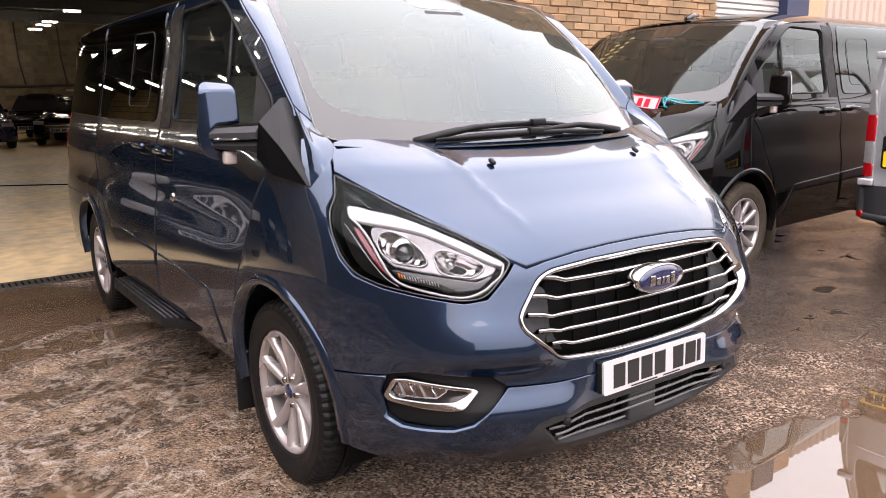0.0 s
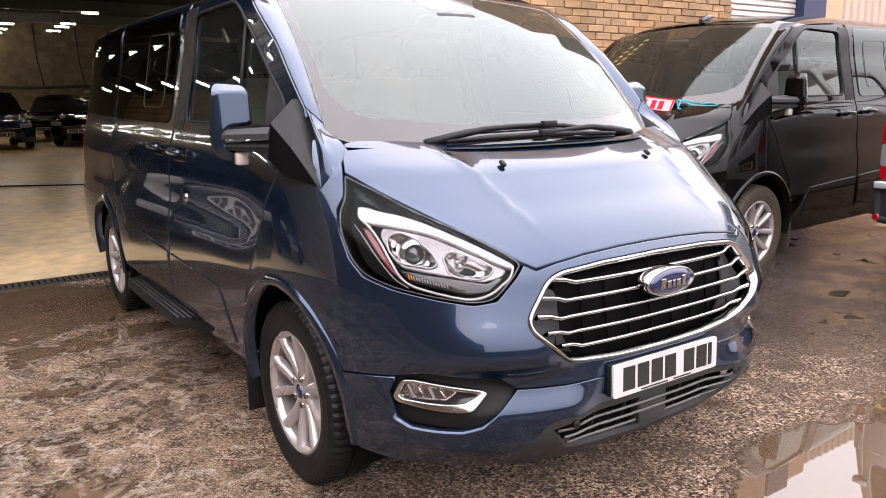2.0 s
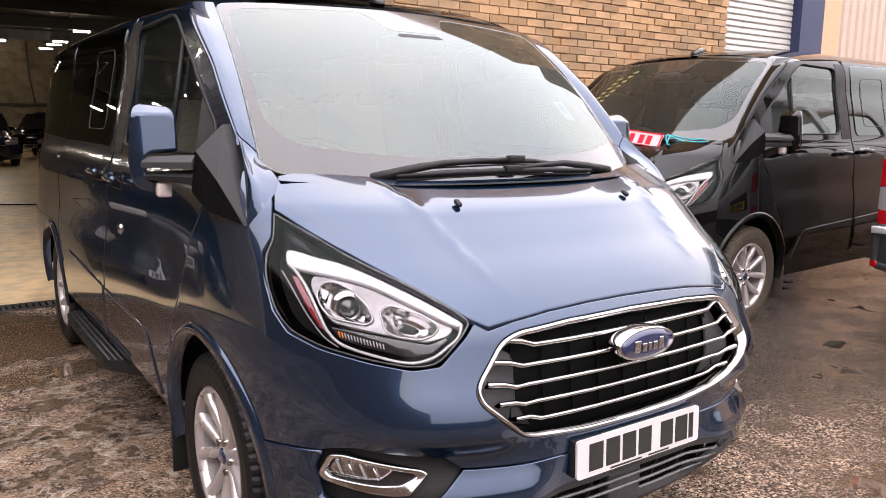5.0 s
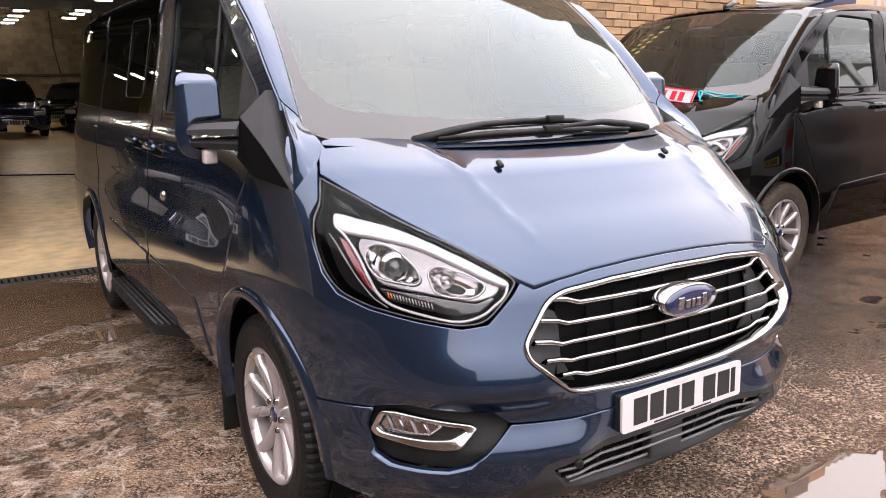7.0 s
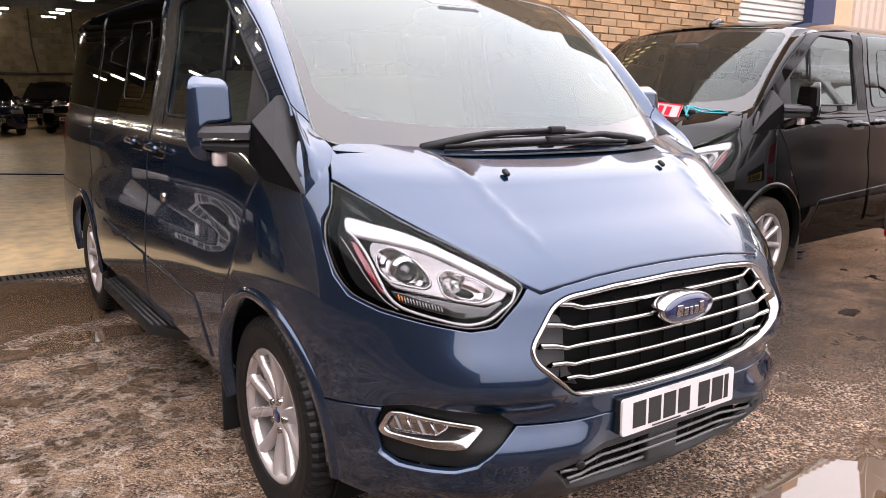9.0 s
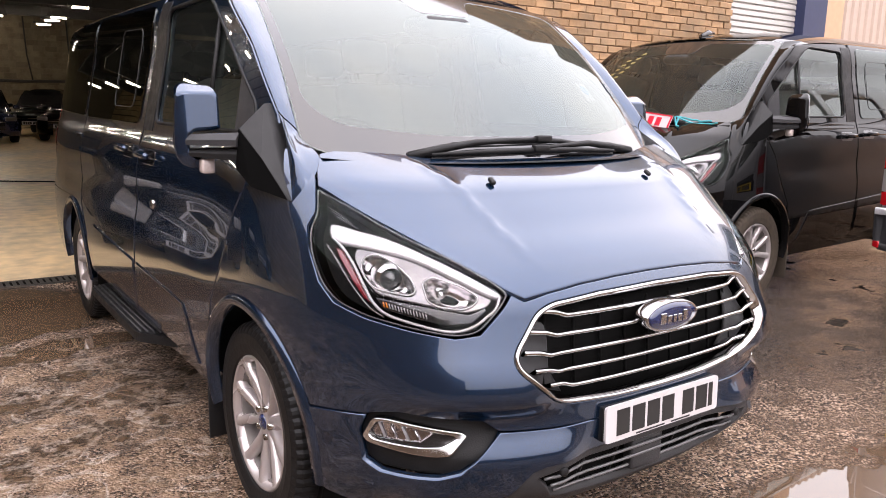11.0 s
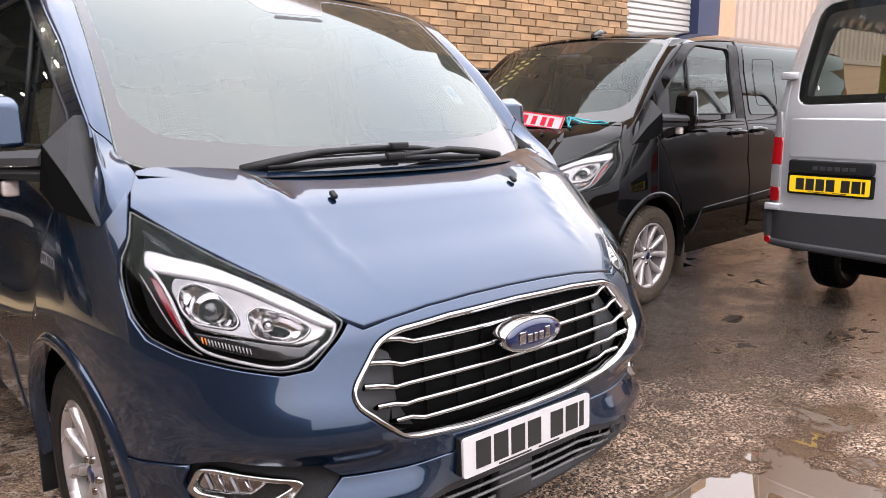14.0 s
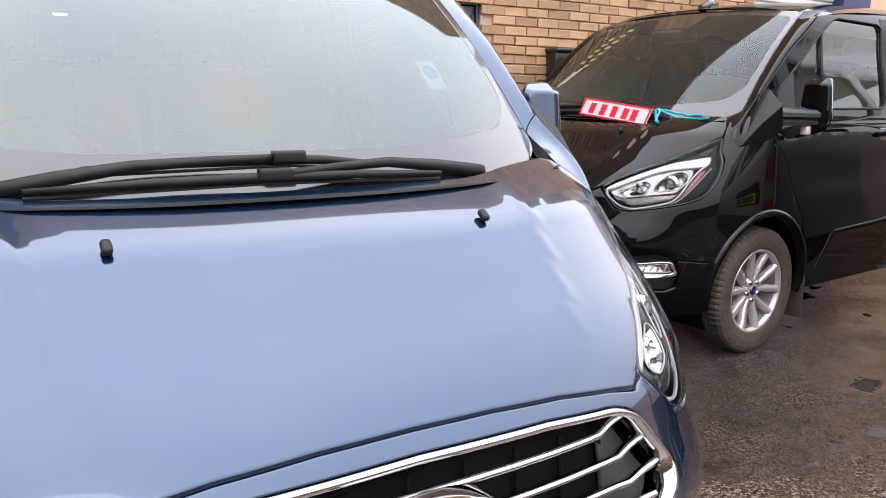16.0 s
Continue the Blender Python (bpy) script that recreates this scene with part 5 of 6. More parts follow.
wall = tagged(new("wall_front"), "orange-brown brick wall of the workshop", "wall", kind="structure")
part("wall_core", add_box(bmesh.new(), (1.75, WALL_Y + .008, 0), (2.42, WALL_Y + .34, 6.5), 0), MORTAR, wall, smooth=False)
part("wall_core", add_box(bmesh.new(), (2.42, WALL_Y + .008, 2.12), (3.0, WALL_Y + .34, 6.5), 0), MORTAR, wall, smooth=False)
part("wall_core", add_box(bmesh.new(), (3.0, WALL_Y + .008, 0), (6.28, WALL_Y + .34, 6.5), 0), MORTAR, wall, smooth=False)
door = tagged(new("door_1"), "dark blue painted steel door in the brick wall", "door", kind="structure")
NAVYSTEEL = plain("dark navy painted steel", (0.012, 0.014, 0.03), 0.4, grain=0.15, scale=20, coat=0.2)
part("door_leaf", add_box(bmesh.new(), (2.46, WALL_Y + .05, .02), (2.97, WALL_Y + .10, 2.08), .006), NAVYSTEEL, door, smooth=False)
for lo, hi in (((2.42, WALL_Y + .02, 0), (2.46, WALL_Y + .13, 2.12)), ((2.965, WALL_Y + .02, 0), (3.0, WALL_Y + .13, 2.12)), ((2.42, WALL_Y + .02, 2.085), (3.0, WALL_Y + .13, 2.12))):
    part("door_frame", add_box(bmesh.new(), lo, hi, .004), NAVYSTEEL, door, smooth=False)
for z in (.3, 1.05, 1.95):
    part("hinge", add_tube(bmesh.new(), [(2.95, WALL_Y + .045, z - .06), (2.95, WALL_Y + .045, z + .06)], .010, 8), STEEL, door, recalc=True)

box_ = tagged(new("post_box"), "black metal post box fixed to the brick wall", "post box")
BLACKMETAL = plain("black painted metal", (0.008, 0.008, 0.008), 0.35, grain=0.2, scale=40, coat=0.2)
part("body", add_box(bmesh.new(), (3.66, WALL_Y - .14, 1.50), (4.06, WALL_Y, 1.76), .008), BLACKMETAL, box_)
part("lid", add_box(bmesh.new(), (3.64, WALL_Y - .17, 1.755), (4.08, WALL_Y, 1.785), .008), BLACKMETAL, box_)
part("lock", add_lathe(bmesh.new(), [(0, .004), (.010, .004), (.012, 0)], 12, Matrix.Translation((3.76, WALL_Y - .14, 1.64)) @ Matrix.Rotation(radians(-90), 4, "Z")), CHROME, box_, recalc=True)

# roller shutter, blue post, pale cladding beyond
GALV = plain("pale grey shutter steel", (0.42, 0.40, 0.375), 0.5, 0.2, grain=0.1, scale=18)
shut = tagged(new("shutter_1"), "closed pale grey roller shutter", "shutter", kind="structure")
slat = bmesh.new()
prof = [(0, 0), (.012, .004), (.020, .014), (.012, .060), (0, .068), (0, .072)]
rows = [[slat.verts.new((x, -d, z)) for d, z in prof] for x in (6.28, 7.78)]
for i in range(len(prof) - 1):
    slat.faces.new((rows[0][i], rows[1][i], rows[1][i + 1], rows[0][i + 1]))
first = part("slat", slat, GALV, shut, smooth=False)
first.location = (0, WALL_Y + .12, 0)
for k in range(1, 52):
    o = first.copy()
    scene.collection.objects.link(o)
    o.location = (0, WALL_Y + .12, .072 * k)
BLUEPOST = plain("blue painted steel post", (0.012, 0.020, 0.065), 0.45, grain=0.15, scale=15)
tagged(box("steel_post", (7.78, WALL_Y - .02, 0), (8.30, WALL_Y + .3, 4.5), BLUEPOST), "dark blue painted steel door post", "post", kind="structure")
tagged(box("lintel", (6.28, WALL_Y + .02, 3.74), (7.78, WALL_Y + .34, 4.5), MORTAR), "masonry over the shutter", "wall", kind="structure")
PEACH = plain("peach render", (0.50, 0.32, 0.20), 0.85, grain=0.08, scale=12)
tagged(box("wall_render", (8.30, WALL_Y, 0), (8.75, WALL_Y + .3, 4.4), PEACH), "peach rendered wall strip", "wall", kind="structure")
CLAD = plain("cream cladding", (0.45, 0.35, 0.285), 0.5, grain=0.06, scale=6)
clad = tagged(new("wall_cladding"), "cream corrugated steel cladding", "wall", kind="structure")
bm = bmesh.new()
px, pts = 8.75, []
while px < 24:
    pts += [(px, 0), (px + .09, 0), (px + .11, .03), (px + .17, .03)]
    px += .19
lo = [bm.verts.new((x, WALL_Y + .05 - d, 2.2)) for x, d in pts]
hi = [bm.verts.new((x, WALL_Y + .05 - d, 4.3)) for x, d in pts]
for i in range(len(pts) - 1):
    bm.faces.new((lo[i], lo[i + 1], hi[i + 1], hi[i]))
part("corrugated_sheet", bm, CLAD, clad, smooth=False)
part("cladding_trim", add_box(bmesh.new(), (8.75, WALL_Y - .02, 2.12), (24, WALL_Y + .06, 2.2), .004), CLAD, clad, smooth=False)
part("plinth", add_box(bmesh.new(), (8.75, WALL_Y + .0, 0), (24, WALL_Y + .3, 2.12), 0), PEACH, clad, smooth=False)

def coursed(name, c0, c1):
    """Blockwork in courses on a plain wall that runs along y."""
    m, n, l, b = material(name)
    tc = n.new("ShaderNodeTexCoord")
    sp, cb = n.new("ShaderNodeSeparateXYZ"), n.new("ShaderNodeCombineXYZ")
    l.new(tc.outputs["Object"], sp.inputs[0])
    l.new(sp.outputs["Y"], cb.inputs["X"])
    l.new(sp.outputs["Z"], cb.inputs["Y"])
    br = n.new("ShaderNodeTexBrick")
    br.inputs["Color1"].default_value, br.inputs["Color2"].default_value = (*c0, 1), (*c1, 1)
    br.inputs["Mortar"].default_value = (0.10, 0.075, 0.045, 1)
    br.inputs["Scale"].default_value, br.inputs["Mortar Size"].default_value = 1.0, 0.012
    br.inputs["Brick Width"].default_value, br.inputs["Row Height"].default_value = 0.45, 0.225
    l.new(cb.outputs[0], br.inputs["Vector"])
    l.new(br.outputs["Color"], b.inputs["Base Color"])
    b.inputs["Roughness"].default_value = 0.9
    return m


# the workshop hall behind the open door
LEFT, RIGHT, BACK, EAVE = -7.4, 8.0, 35.0, 4.6
tagged(box("floor", (LEFT, 5.2, -.1), (RIGHT, BACK, .006), CONCRETE, bevel=0), "stained beige concrete hall floor", "floor", kind="structure")
tagged(box("wall_back", (LEFT, BACK, 0), (RIGHT, BACK + .3, EAVE + 2), BLOCK, bevel=0), "grey blockwork back wall", "wall", kind="structure")
tagged(box("wall_left", (LEFT - .3, WALL_Y, 0), (LEFT, BACK, EAVE + 2), coursed("warm grey blockwork", (0.58, 0.44, 0.26), (0.42, 0.30, 0.165)), bevel=0), "blockwork side wall of the hall", "wall", kind="structure")
tagged(box("wall_right", (RIGHT, WALL_Y + .34, 0), (RIGHT + .3, BACK, EAVE + 2), BLOCK, bevel=0), "blockwork side wall of the hall", "wall", kind="structure")
tagged(box("ceiling", (LEFT, WALL_Y + .34, EAVE), (RIGHT, BACK, EAVE + .2), STEEL, bevel=0), "dark sheeted hall roof", "ceiling", kind="structure")
tagged(box("wall_over_door", (LEFT, WALL_Y, 4.3), (1.75, WALL_Y + .34, 6.5), BRICKM, bevel=0), "brick over the hall door", "wall", kind="structure")
tagged(box("sign_board", (-6.5, WALL_Y - .06, 4.5), (1.2, WALL_Y, 5.6), BLUEPOST), "dark blue board over the hall door", "sign")
for y in (9.0, 13.5, 18.0, 22.5, 27.0, 31.5):
    tagged(box("rafter", (LEFT, y - .08, EAVE - .35), (RIGHT, y + .08, EAVE), STEEL, bevel=0), "dark steel roof beam", "beam", kind="structure", group="roof beams")
TUBE = plain("lamp tube", (1.0, 0.88, 0.66), 0.4, bump=0.0, grain=0.0, emit=62.0)


def strip_lamp(x, y, z):
    t = thing("strip_light", "white strip light hung under the hall roof", "ceiling light", group="strip lights", m=pose(x, y, z))
    part("tube", add_tube(bmesh.new(), [(-.22, 0, 0), (.22, 0, 0)], .027, 8), TUBE, t, recalc=True)
    part("fitting", add_box(bmesh.new(), (-.35, -.06, .038), (.35, .06, .09), .01), STEEL, t)
    part("hanger", add_tube(bmesh.new(), [(-.3, 0, .08), (-.3, 0, EAVE - z)], .008, 5), STEEL, t, recalc=True)
    part("hanger", add_tube(bmesh.new(), [(.3, 0, .08), (.3, 0, EAVE - z)], .008, 5), STEEL, t, recalc=True)
    return t


first = strip_lamp(-5.6, 10.0, 3.9)
rows_of = {-5.6: (7, 13, 16, 19, 22, 25, 28, 31), -2.4: (22, 25, 28, 31), 1.0: (28.3, 30.5, 32.4, 34), 2.75: (23.7, 27.5, 28.8, 30.7), 6.2: (10, 14, 18, 22, 26, 30)}
for x, ys in rows_of.items():
    for y in ys:
        copy_thing(first, pose(x, y, 3.9))
DRAINM = plain("drain iron", (0.06, 0.055, 0.05), 0.5, 0.6, grain=0.3, scale=30)
drain = tagged(new("drain_channel"), "iron drain channel across the hall door", "drain", kind="structure")
part("channel", add_box(bmesh.new(), (-7.3, 5.02, -.05), (1.7, 5.2, .002), 0), DARK, drain, smooth=False)
for k in range(70):
    part("grating_bar", add_box(bmesh.new(), (-3.2 + .045 * k, 5.03, -.02), (-3.175 + .045 * k, 5.19, .010), 0), DRAINM, drain, smooth=False)
for y in (5.015, 5.195):
    part("channel_edge", add_box(bmesh.new(), (-7.3, y - .012, -.02), (1.7, y + .012, .012), 0), DRAINM, drain, smooth=False)

# the far sides of the yard, which close the place; the unseen wall across blocks low sky
DARKBRICK = brick_material("dark brick", (0.05, 0.035, 0.025), (0.13, 0.08, 0.05))
tagged(box("wall_yard_left", (-8.0, -13, 0), (-7.71, WALL_Y, 4.6), DARKBRICK, bevel=0), "dark brick wall beside the yard", "wall", kind="structure")
tagged(box("wall_yard_far", (-8.0, -13.3, 0), (24, -13, 2.0), DARKBRICK, bevel=0), "unseen dark brick wall added across the yard to block low sky", "wall", kind="structure")
tagged(box("wall_yard_right", (24, -16, 0), (24.3, WALL_Y, 3.6), PEACH, bevel=0), "rendered wall at the end of the yard", "wall", kind="structure")
# blockwork of the hall's back wall
def block_mesh(seed):
    r = random.Random(seed)
    bm = bmesh.new()
    add_box(bm, (.006, -.012 - r.uniform(0, .006), .006), (.444, .01, .219), 0)
    me = bpy.data.meshes.new("block")
    bm.to_mesh(me)
    bm.free()
    me.materials.append(BLOCKS)
    return me


BLOCKS = brick_material("grey concrete block", (0.10, 0.085, 0.060), (0.21, 0.18, 0.125))
back = bpy.data.objects["wall_back"]
kinds, rb = [block_mesh(k) for k in range(4)], random.Random(3)
for row in range(20):
    for col in range(15):
        o = new("block", kinds[rb.randrange(4)])
        o.parent = back
        o.location = (.2 + .45 * col - (row % 2) * .225, BACK, .225 * row)
for x in (2.6, 4.2):
    tagged(tube("cable", [(x, BACK - .03, 4.5), (x + .05, BACK - .03, 3.0), (x + .22, BACK - .03, 1.9)], .03, STEEL), "dark cable down the blockwork wall", "cable")
tagged(tube("pipe", [(LEFT, BACK - .08, 2.0), (2.5, BACK - .08, 1.92), (RIGHT, BACK - .08, 2.05)], .06, STEEL), "dark pipe along the blockwork wall", "pipe")
tagged(tube("conduit", [(4.3, BACK - .03, 1.75), (6.2, BACK - .03, 1.75)], .04, GALV), "pale conduit on the blockwork wall", "conduit")


# ---- silver minibus, its tail to the yard ----
def build_minibus():
    van = thing("minibus", "silver minibus with black bumper, seen from behind on wet asphalt", "van", group="parked vans", m=pose(3.76, .37, 0))
    half = spline([.3, .6, .9, 1.2, 1.45, 1.65, 1.9, 2.1, 2.3], [.95, .97, .975, .97, .955, .925, .86, .79, .68])

    def tail(u, z):
        h = half(z)
        k = min(1.0, abs(u) / h)
        return (0.10 * k ** 10 + 0.015 * k * k + max(0.0, z - 1.35) * .10 + .02 * max(0, .9 - z), -u, z)

    def wall_(x, z):
        return (x, -half(z), z)

    body = new("body")
    body.parent = van
    for sd in (-1, 1):
        q = lambda poly: [(sd * u, z) for u, z in poly]
        door = new("rear_door")
        door.parent = van
        out = q([(.006, .50), (.87, .50), (.875, 1.35), (.865, 1.65), (.79, 1.95), (.69, 2.18), (.006, 2.22)])
        win = rounded(q([(.07, 1.44), (.80, 1.42), (.80, 1.60), (.72, 2.08), (.07, 2.12)]), [.05, .09, .05, .12, .05])
        sheet("door_panel", out, tail, SILVER, door, holes=[win], step=.05, depth=.03)
        g = sheet("door_window", win, tail, glass("tinted rear glass", (.30, .33, .30), .01, 1.5, .01), door, step=.06, lift=-.004, depth=.004, label="dark tinted rear window")
        g.visible_shadow = False
        inn = offset(win, .06)
        sheet("window_border", offset(win, .002), tail, GLOSSBLACK, door, holes=[inn], step=.05, lift=-.010, depth=.004)
        press = rounded(q([(.06, 1.06), (.84, 1.06), (.84, 1.34), (.06, 1.34)]), .05)
        sheet("door_pressing", press, tail, SILVER, door, step=.05, lift=.010, lip=.02, depth=.012)
        sheet("door_cladding", rounded(q([(.012, .475), (.93, .475), (.91, .69), (.012, .71)]), .03), tail, GREYPLASTIC, door, step=.05, lift=.016, depth=.02, label="dark grey door cladding")
        for z in (1.62, .715):
            part("hinge", add_box(bmesh.new(), (-.03, -.055, -.025), (.03, .055, .025), .008, Matrix.Translation((.045 + (.03 if z > 1 else 0), -sd * (.915 if z < 1 else .875), z))), SILVER, door)
        lamp = new("tail_lamp")
        lamp.parent = van
        for z0, z1, mat in ((.755, .85, REDLENS), (.85, 1.01, LAMPWHITE), (1.01, 1.20, REDLENS), (1.20, 1.375, LAMPWHITE)):
            sheet("lamp_section", q([(.884, z0), (.972 - .010 * (z0 > 1.1), z0), (.970 - .012 * (z1 > 1.2), z1), (.884 + .03 * (z1 > 1.3), z1)]), tail, mat, lamp, step=.03, lift=.012, lip=.003, depth=.03)
        sheet("corner_post", q([(.880, .72), (.966, .72), (.955, 1.42), (.915, 1.66), (.82, 2.0), (.72, 2.2), (.695, 2.2), (.797, 1.96), (.872, 1.65), (.882, 1.36)]), tail, SILVER, body, step=.05, depth=.03)
        rear_bumper = sheet("rear_bumper", rounded(q([(0, .42), (.93, .44), (.975, .52), (.975, .70), (.935, .70), (.925, .485), (0, .475)]), .02), tail, GREYPLASTIC, van, step=.05, lift=.05, lip=.02, depth=.10, label="dark grey rear bumper")
        sheet("reflector", q([(.895, .455), (.945, .455), (.945, .50), (.895, .50)]), tail, REDLENS, van, step=.02, lift=.055, depth=.01, label="red reflector")
        swin = rounded([(.55, 1.45), (2.2, 1.45), (2.2, 1.98), (.62, 1.98)], .08)
        swin2 = rounded([(2.4, 1.45), (3.8, 1.45), (3.8, 1.98), (2.4, 1.98)], .08)
        s2 = sheet("side_panel", [(.13, .42), (5.2, .42), (5.2, 1.3), (4.6, 2.2), (.36, 2.24), (.19, 1.4)], wall_, SILVER, body, holes=[swin, swin2], step=.08, depth=.03, side=1)
        if sd < 0:
            s2.data.transform(Matrix.Diagonal((1, -1, 1, 1)))
            s2.data.flip_normals()
    sheet("latch_cover", rounded([(-.80, .965), (-.26, .965), (-.245, .985), (-.245, 1.055), (-.80, 1.055)], .02), tail, PLASTIC, van, step=.04, lift=.035, lip=.012, depth=.05, label="black latch cover")
    sheet("plate_recess", rounded([(-.82, .82), (-.24, .82), (-.24, .97), (-.82, .97)], .02), tail, PLASTIC, van, step=.05, lift=.004, depth=.01)
    for k in range(6):
        sheet("brand_bar", [(-.63 + .048 * k, .992), (-.595 + .048 * k, .992), (-.595 + .048 * k, 1.018), (-.63 + .048 * k, 1.018)], tail, GREYPLASTIC, van, step=.03, lift=.038, lip=.001, depth=.004)
    m = Matrix.Translation((-.018, .523, .893)) @ Matrix.Rotation(radians(-90), 4, "Z") @ Matrix.Rotation(radians(90), 4, "X")
    number_plate(van, m, PLATEY, BARS)
    sheet("sticker", rounded([(-.235, 1.455), (-.085, 1.455), (-.085, 1.535), (-.235, 1.535)], .008), tail, PLATEW, van, step=.04, lift=.001, lip=.001, depth=.002, label="white sticker")
    sheet("sticker_badge", [(-.230, 1.460), (-.160, 1.460), (-.160, 1.530), (-.230, 1.530)], tail, plain("blue sticker", (.02, .22, .60), .4, bump=0), van, step=.04, lift=.0025, lip=.001, depth=.002, label="blue square with a white wheelchair sign")
    ring = [( -.197 + .018 * math.cos(a), 1.485 + .016 * math.sin(a)) for a in (2 * math.pi * i / 16 for i in range(16))]
    part("sticker_sign", add_tube(add_tube(bmesh.new(), pts_on(tail, ring, .004), .0028, 5, closed=True), pts_on(tail, [(-.197, 1.522), (-.195, 1.500), (-.18, 1.498), (-.172, 1.475)], .004), .0032, 5), PLATEW, van, recalc=True)
    bm = bmesh.new()
    add_grid(bm, lambda u, x: Vector((x, u * .70, 2.20 + .14 * (1 - abs(u) ** 3) * smooth01(0, .3, x - .06))), span(-1, 1, 17), span(.07, 4.7, 12))
    part("roof", bm, SILVER, van, recalc=True)
    part("floor_pan", add_box(bmesh.new(), (.12, -.9, .42), (5.2, .9, .62), .01), DARK, van)
    part("underbody", add_box(bmesh.new(), (.35, -.55, .25), (5.0, .55, .45), .02), DARK, van)
    part("front_end", add_box(bmesh.new(), (5.0, -.93, .35), (5.5, .93, 1.25), .08), SILVER, van)
    POLE = plain("yellow padded pole", (.75, .58, .03), .5)
    part("grab_pole", add_tube(bmesh.new(), [(.42, .40, .6), (.42, .40, 1.75)], .03, 10), POLE, van, "yellow grab pole", recalc=True)
    part("pole_pad", add_tube(bmesh.new(), [(.48, .33, 1.40), (.48, .33, 1.78)], .055, 12), FABRIC, van, recalc=True)
    MAROON = plain("dark red seat cloth", (.06, .02, .02), .9, grain=.2, scale=80)
    for x, y in ((.95, .05), (.95, -.45), (1.9, .5), (1.9, -.4), (2.8, .3)):
        st = new("seat")
        st.parent = van
        part("backrest", add_box(bmesh.new(), (x, y - .22, .9), (x + .12, y + .22, 1.62), .05), MAROON, st)
        part("headrest", add_box(bmesh.new(), (x, y - .13, 1.64), (x + .10, y + .13, 1.86), .05), MAROON, st)
        part("cushion", add_box(bmesh.new(), (x + .10, y - .22, .85), (x + .55, y + .22, 1.0), .04), MAROON, st)
    w = build_wheel(van, RUBBER, STEEL)
    w.matrix_basis = pose(.95, .80, .345, 0, 0, -90)
    copy_thing(w, pose(.95, -.80, .345, 0, 0, 90))
    copy_thing(w, pose(4.6, .80, .345, 0, 0, -90))
    copy_thing(w, pose(4.6, -.80, .345, 0, 0, 90))


build_minibus()


# ---- things on the vans ----
def on_black(x, y, z):
    return Matrix.Translation((2.03, 2.77, 0)) @ Matrix.Rotation(radians(-86.4), 4, "Z") @ Matrix.Diagonal((1.045, 1.045, 1.045, 1)) @ Vector((x, y, z))


REDPAINT = plain("red print", (.55, .01, .03), .4, bump=0)
ROPE = plain("turquoise rope", (.03, .26, .30), .8, grain=.3, scale=200, bump=.5)
board = tagged(new("trade_board"), "white board with red border lying below the windscreen", "board")
bm_m = Matrix.Translation((2.735, 2.62, 1.322)) @ Matrix.Rotation(radians(-86), 4, "Z") @ Matrix.Rotation(radians(66), 4, "X") @ Matrix.Rotation(radians(-6), 4, "Z")
part("board_panel", add_box(bmesh.new(), (-.27, -.055, -.003), (.27, .055, .003), .002, bm_m), PLATEW, board, smooth=False)
for lo, hi in (((-.27, .045, .003), (.27, .055, .005)), ((-.27, -.055, .003), (.27, -.045, .005)), ((.255, -.045, .003), (.27, .045, .005)), ((-.27, -.045, .003), (-.255, .045, .005))):
    part("board_border", add_box(bmesh.new(), lo, hi, 0, bm_m), REDPAINT, board, smooth=False)
for x in (-.20, -.11, -.02, .07, .14):
    part("character_bar", add_box(bmesh.new(), (x, -.036, .003), (x + .045, .030, .005), 0, bm_m), REDPAINT, board, smooth=False)
rope = tagged(new("rope"), "turquoise rope tied over the black bonnet", "rope")
rr2 = random.Random(9)
for a, b, sag in (((2.82, 2.36, 1.345), (2.90, 2.12, 1.315), .01), ((2.80, 2.36, 1.34), (2.74, 2.30, 1.22), .0), ((2.82, 2.36, 1.345), (2.88, 2.05, 1.31), .03), ((2.80, 2.88, 1.335), (2.86, 3.02, 1.30), .02), ((2.80, 2.34, 1.35), (2.72, 2.27, 1.27), .02), ((2.80, 2.88, 1.335), (2.82, 3.08, 1.28), .0)):
    a, b = Vector(a), Vector(b)
    pts = [a.lerp(b, t) + Vector((rr2.uniform(-.008, .008), rr2.uniform(-.008, .008), -sag * math.sin(math.pi * t) + rr2.uniform(-.006, .006))) for t in span(0, 1, 8)]
    part("strand", add_tube(bmesh.new(), pts, .007, 6), ROPE, rope, recalc=True)

# sign reflection painted as yellow bars on the black van's windscreen; two pale stripes
SIGN_REFLECTION = plain("yellow sign reflection", (.17, .145, .045), .5, bump=0)
PALE = plain("pale stripe", (.22, .22, .20), .5, bump=0)
black_van = bpy.data.objects["van.001"]
for row, u0, v0, count in ((0, -.70, .46, 5), (1, -.60, .42, 7)):
    for k in range(count):
        v = v0 + .066 * k
        u = u0 + .018 * k
        sheet("lettering_bar", [(u, v), (u + .052, v + .006), (u + .052, v + .036), (u, v + .030)], screen_skin, SIGN_REFLECTION, black_van, step=.04, lift=.0015, lip=.001, depth=.002)
for k in range(2):
    u, v = -.76 + .05 * k, .22 + .035 * k
    sheet("pale_stripe", [(u, v), (u + .035, v), (u + .125, v + .16), (u + .090, v + .16)], screen_skin, PALE, black_van, step=.04, lift=.0015, lip=.001, depth=.002)

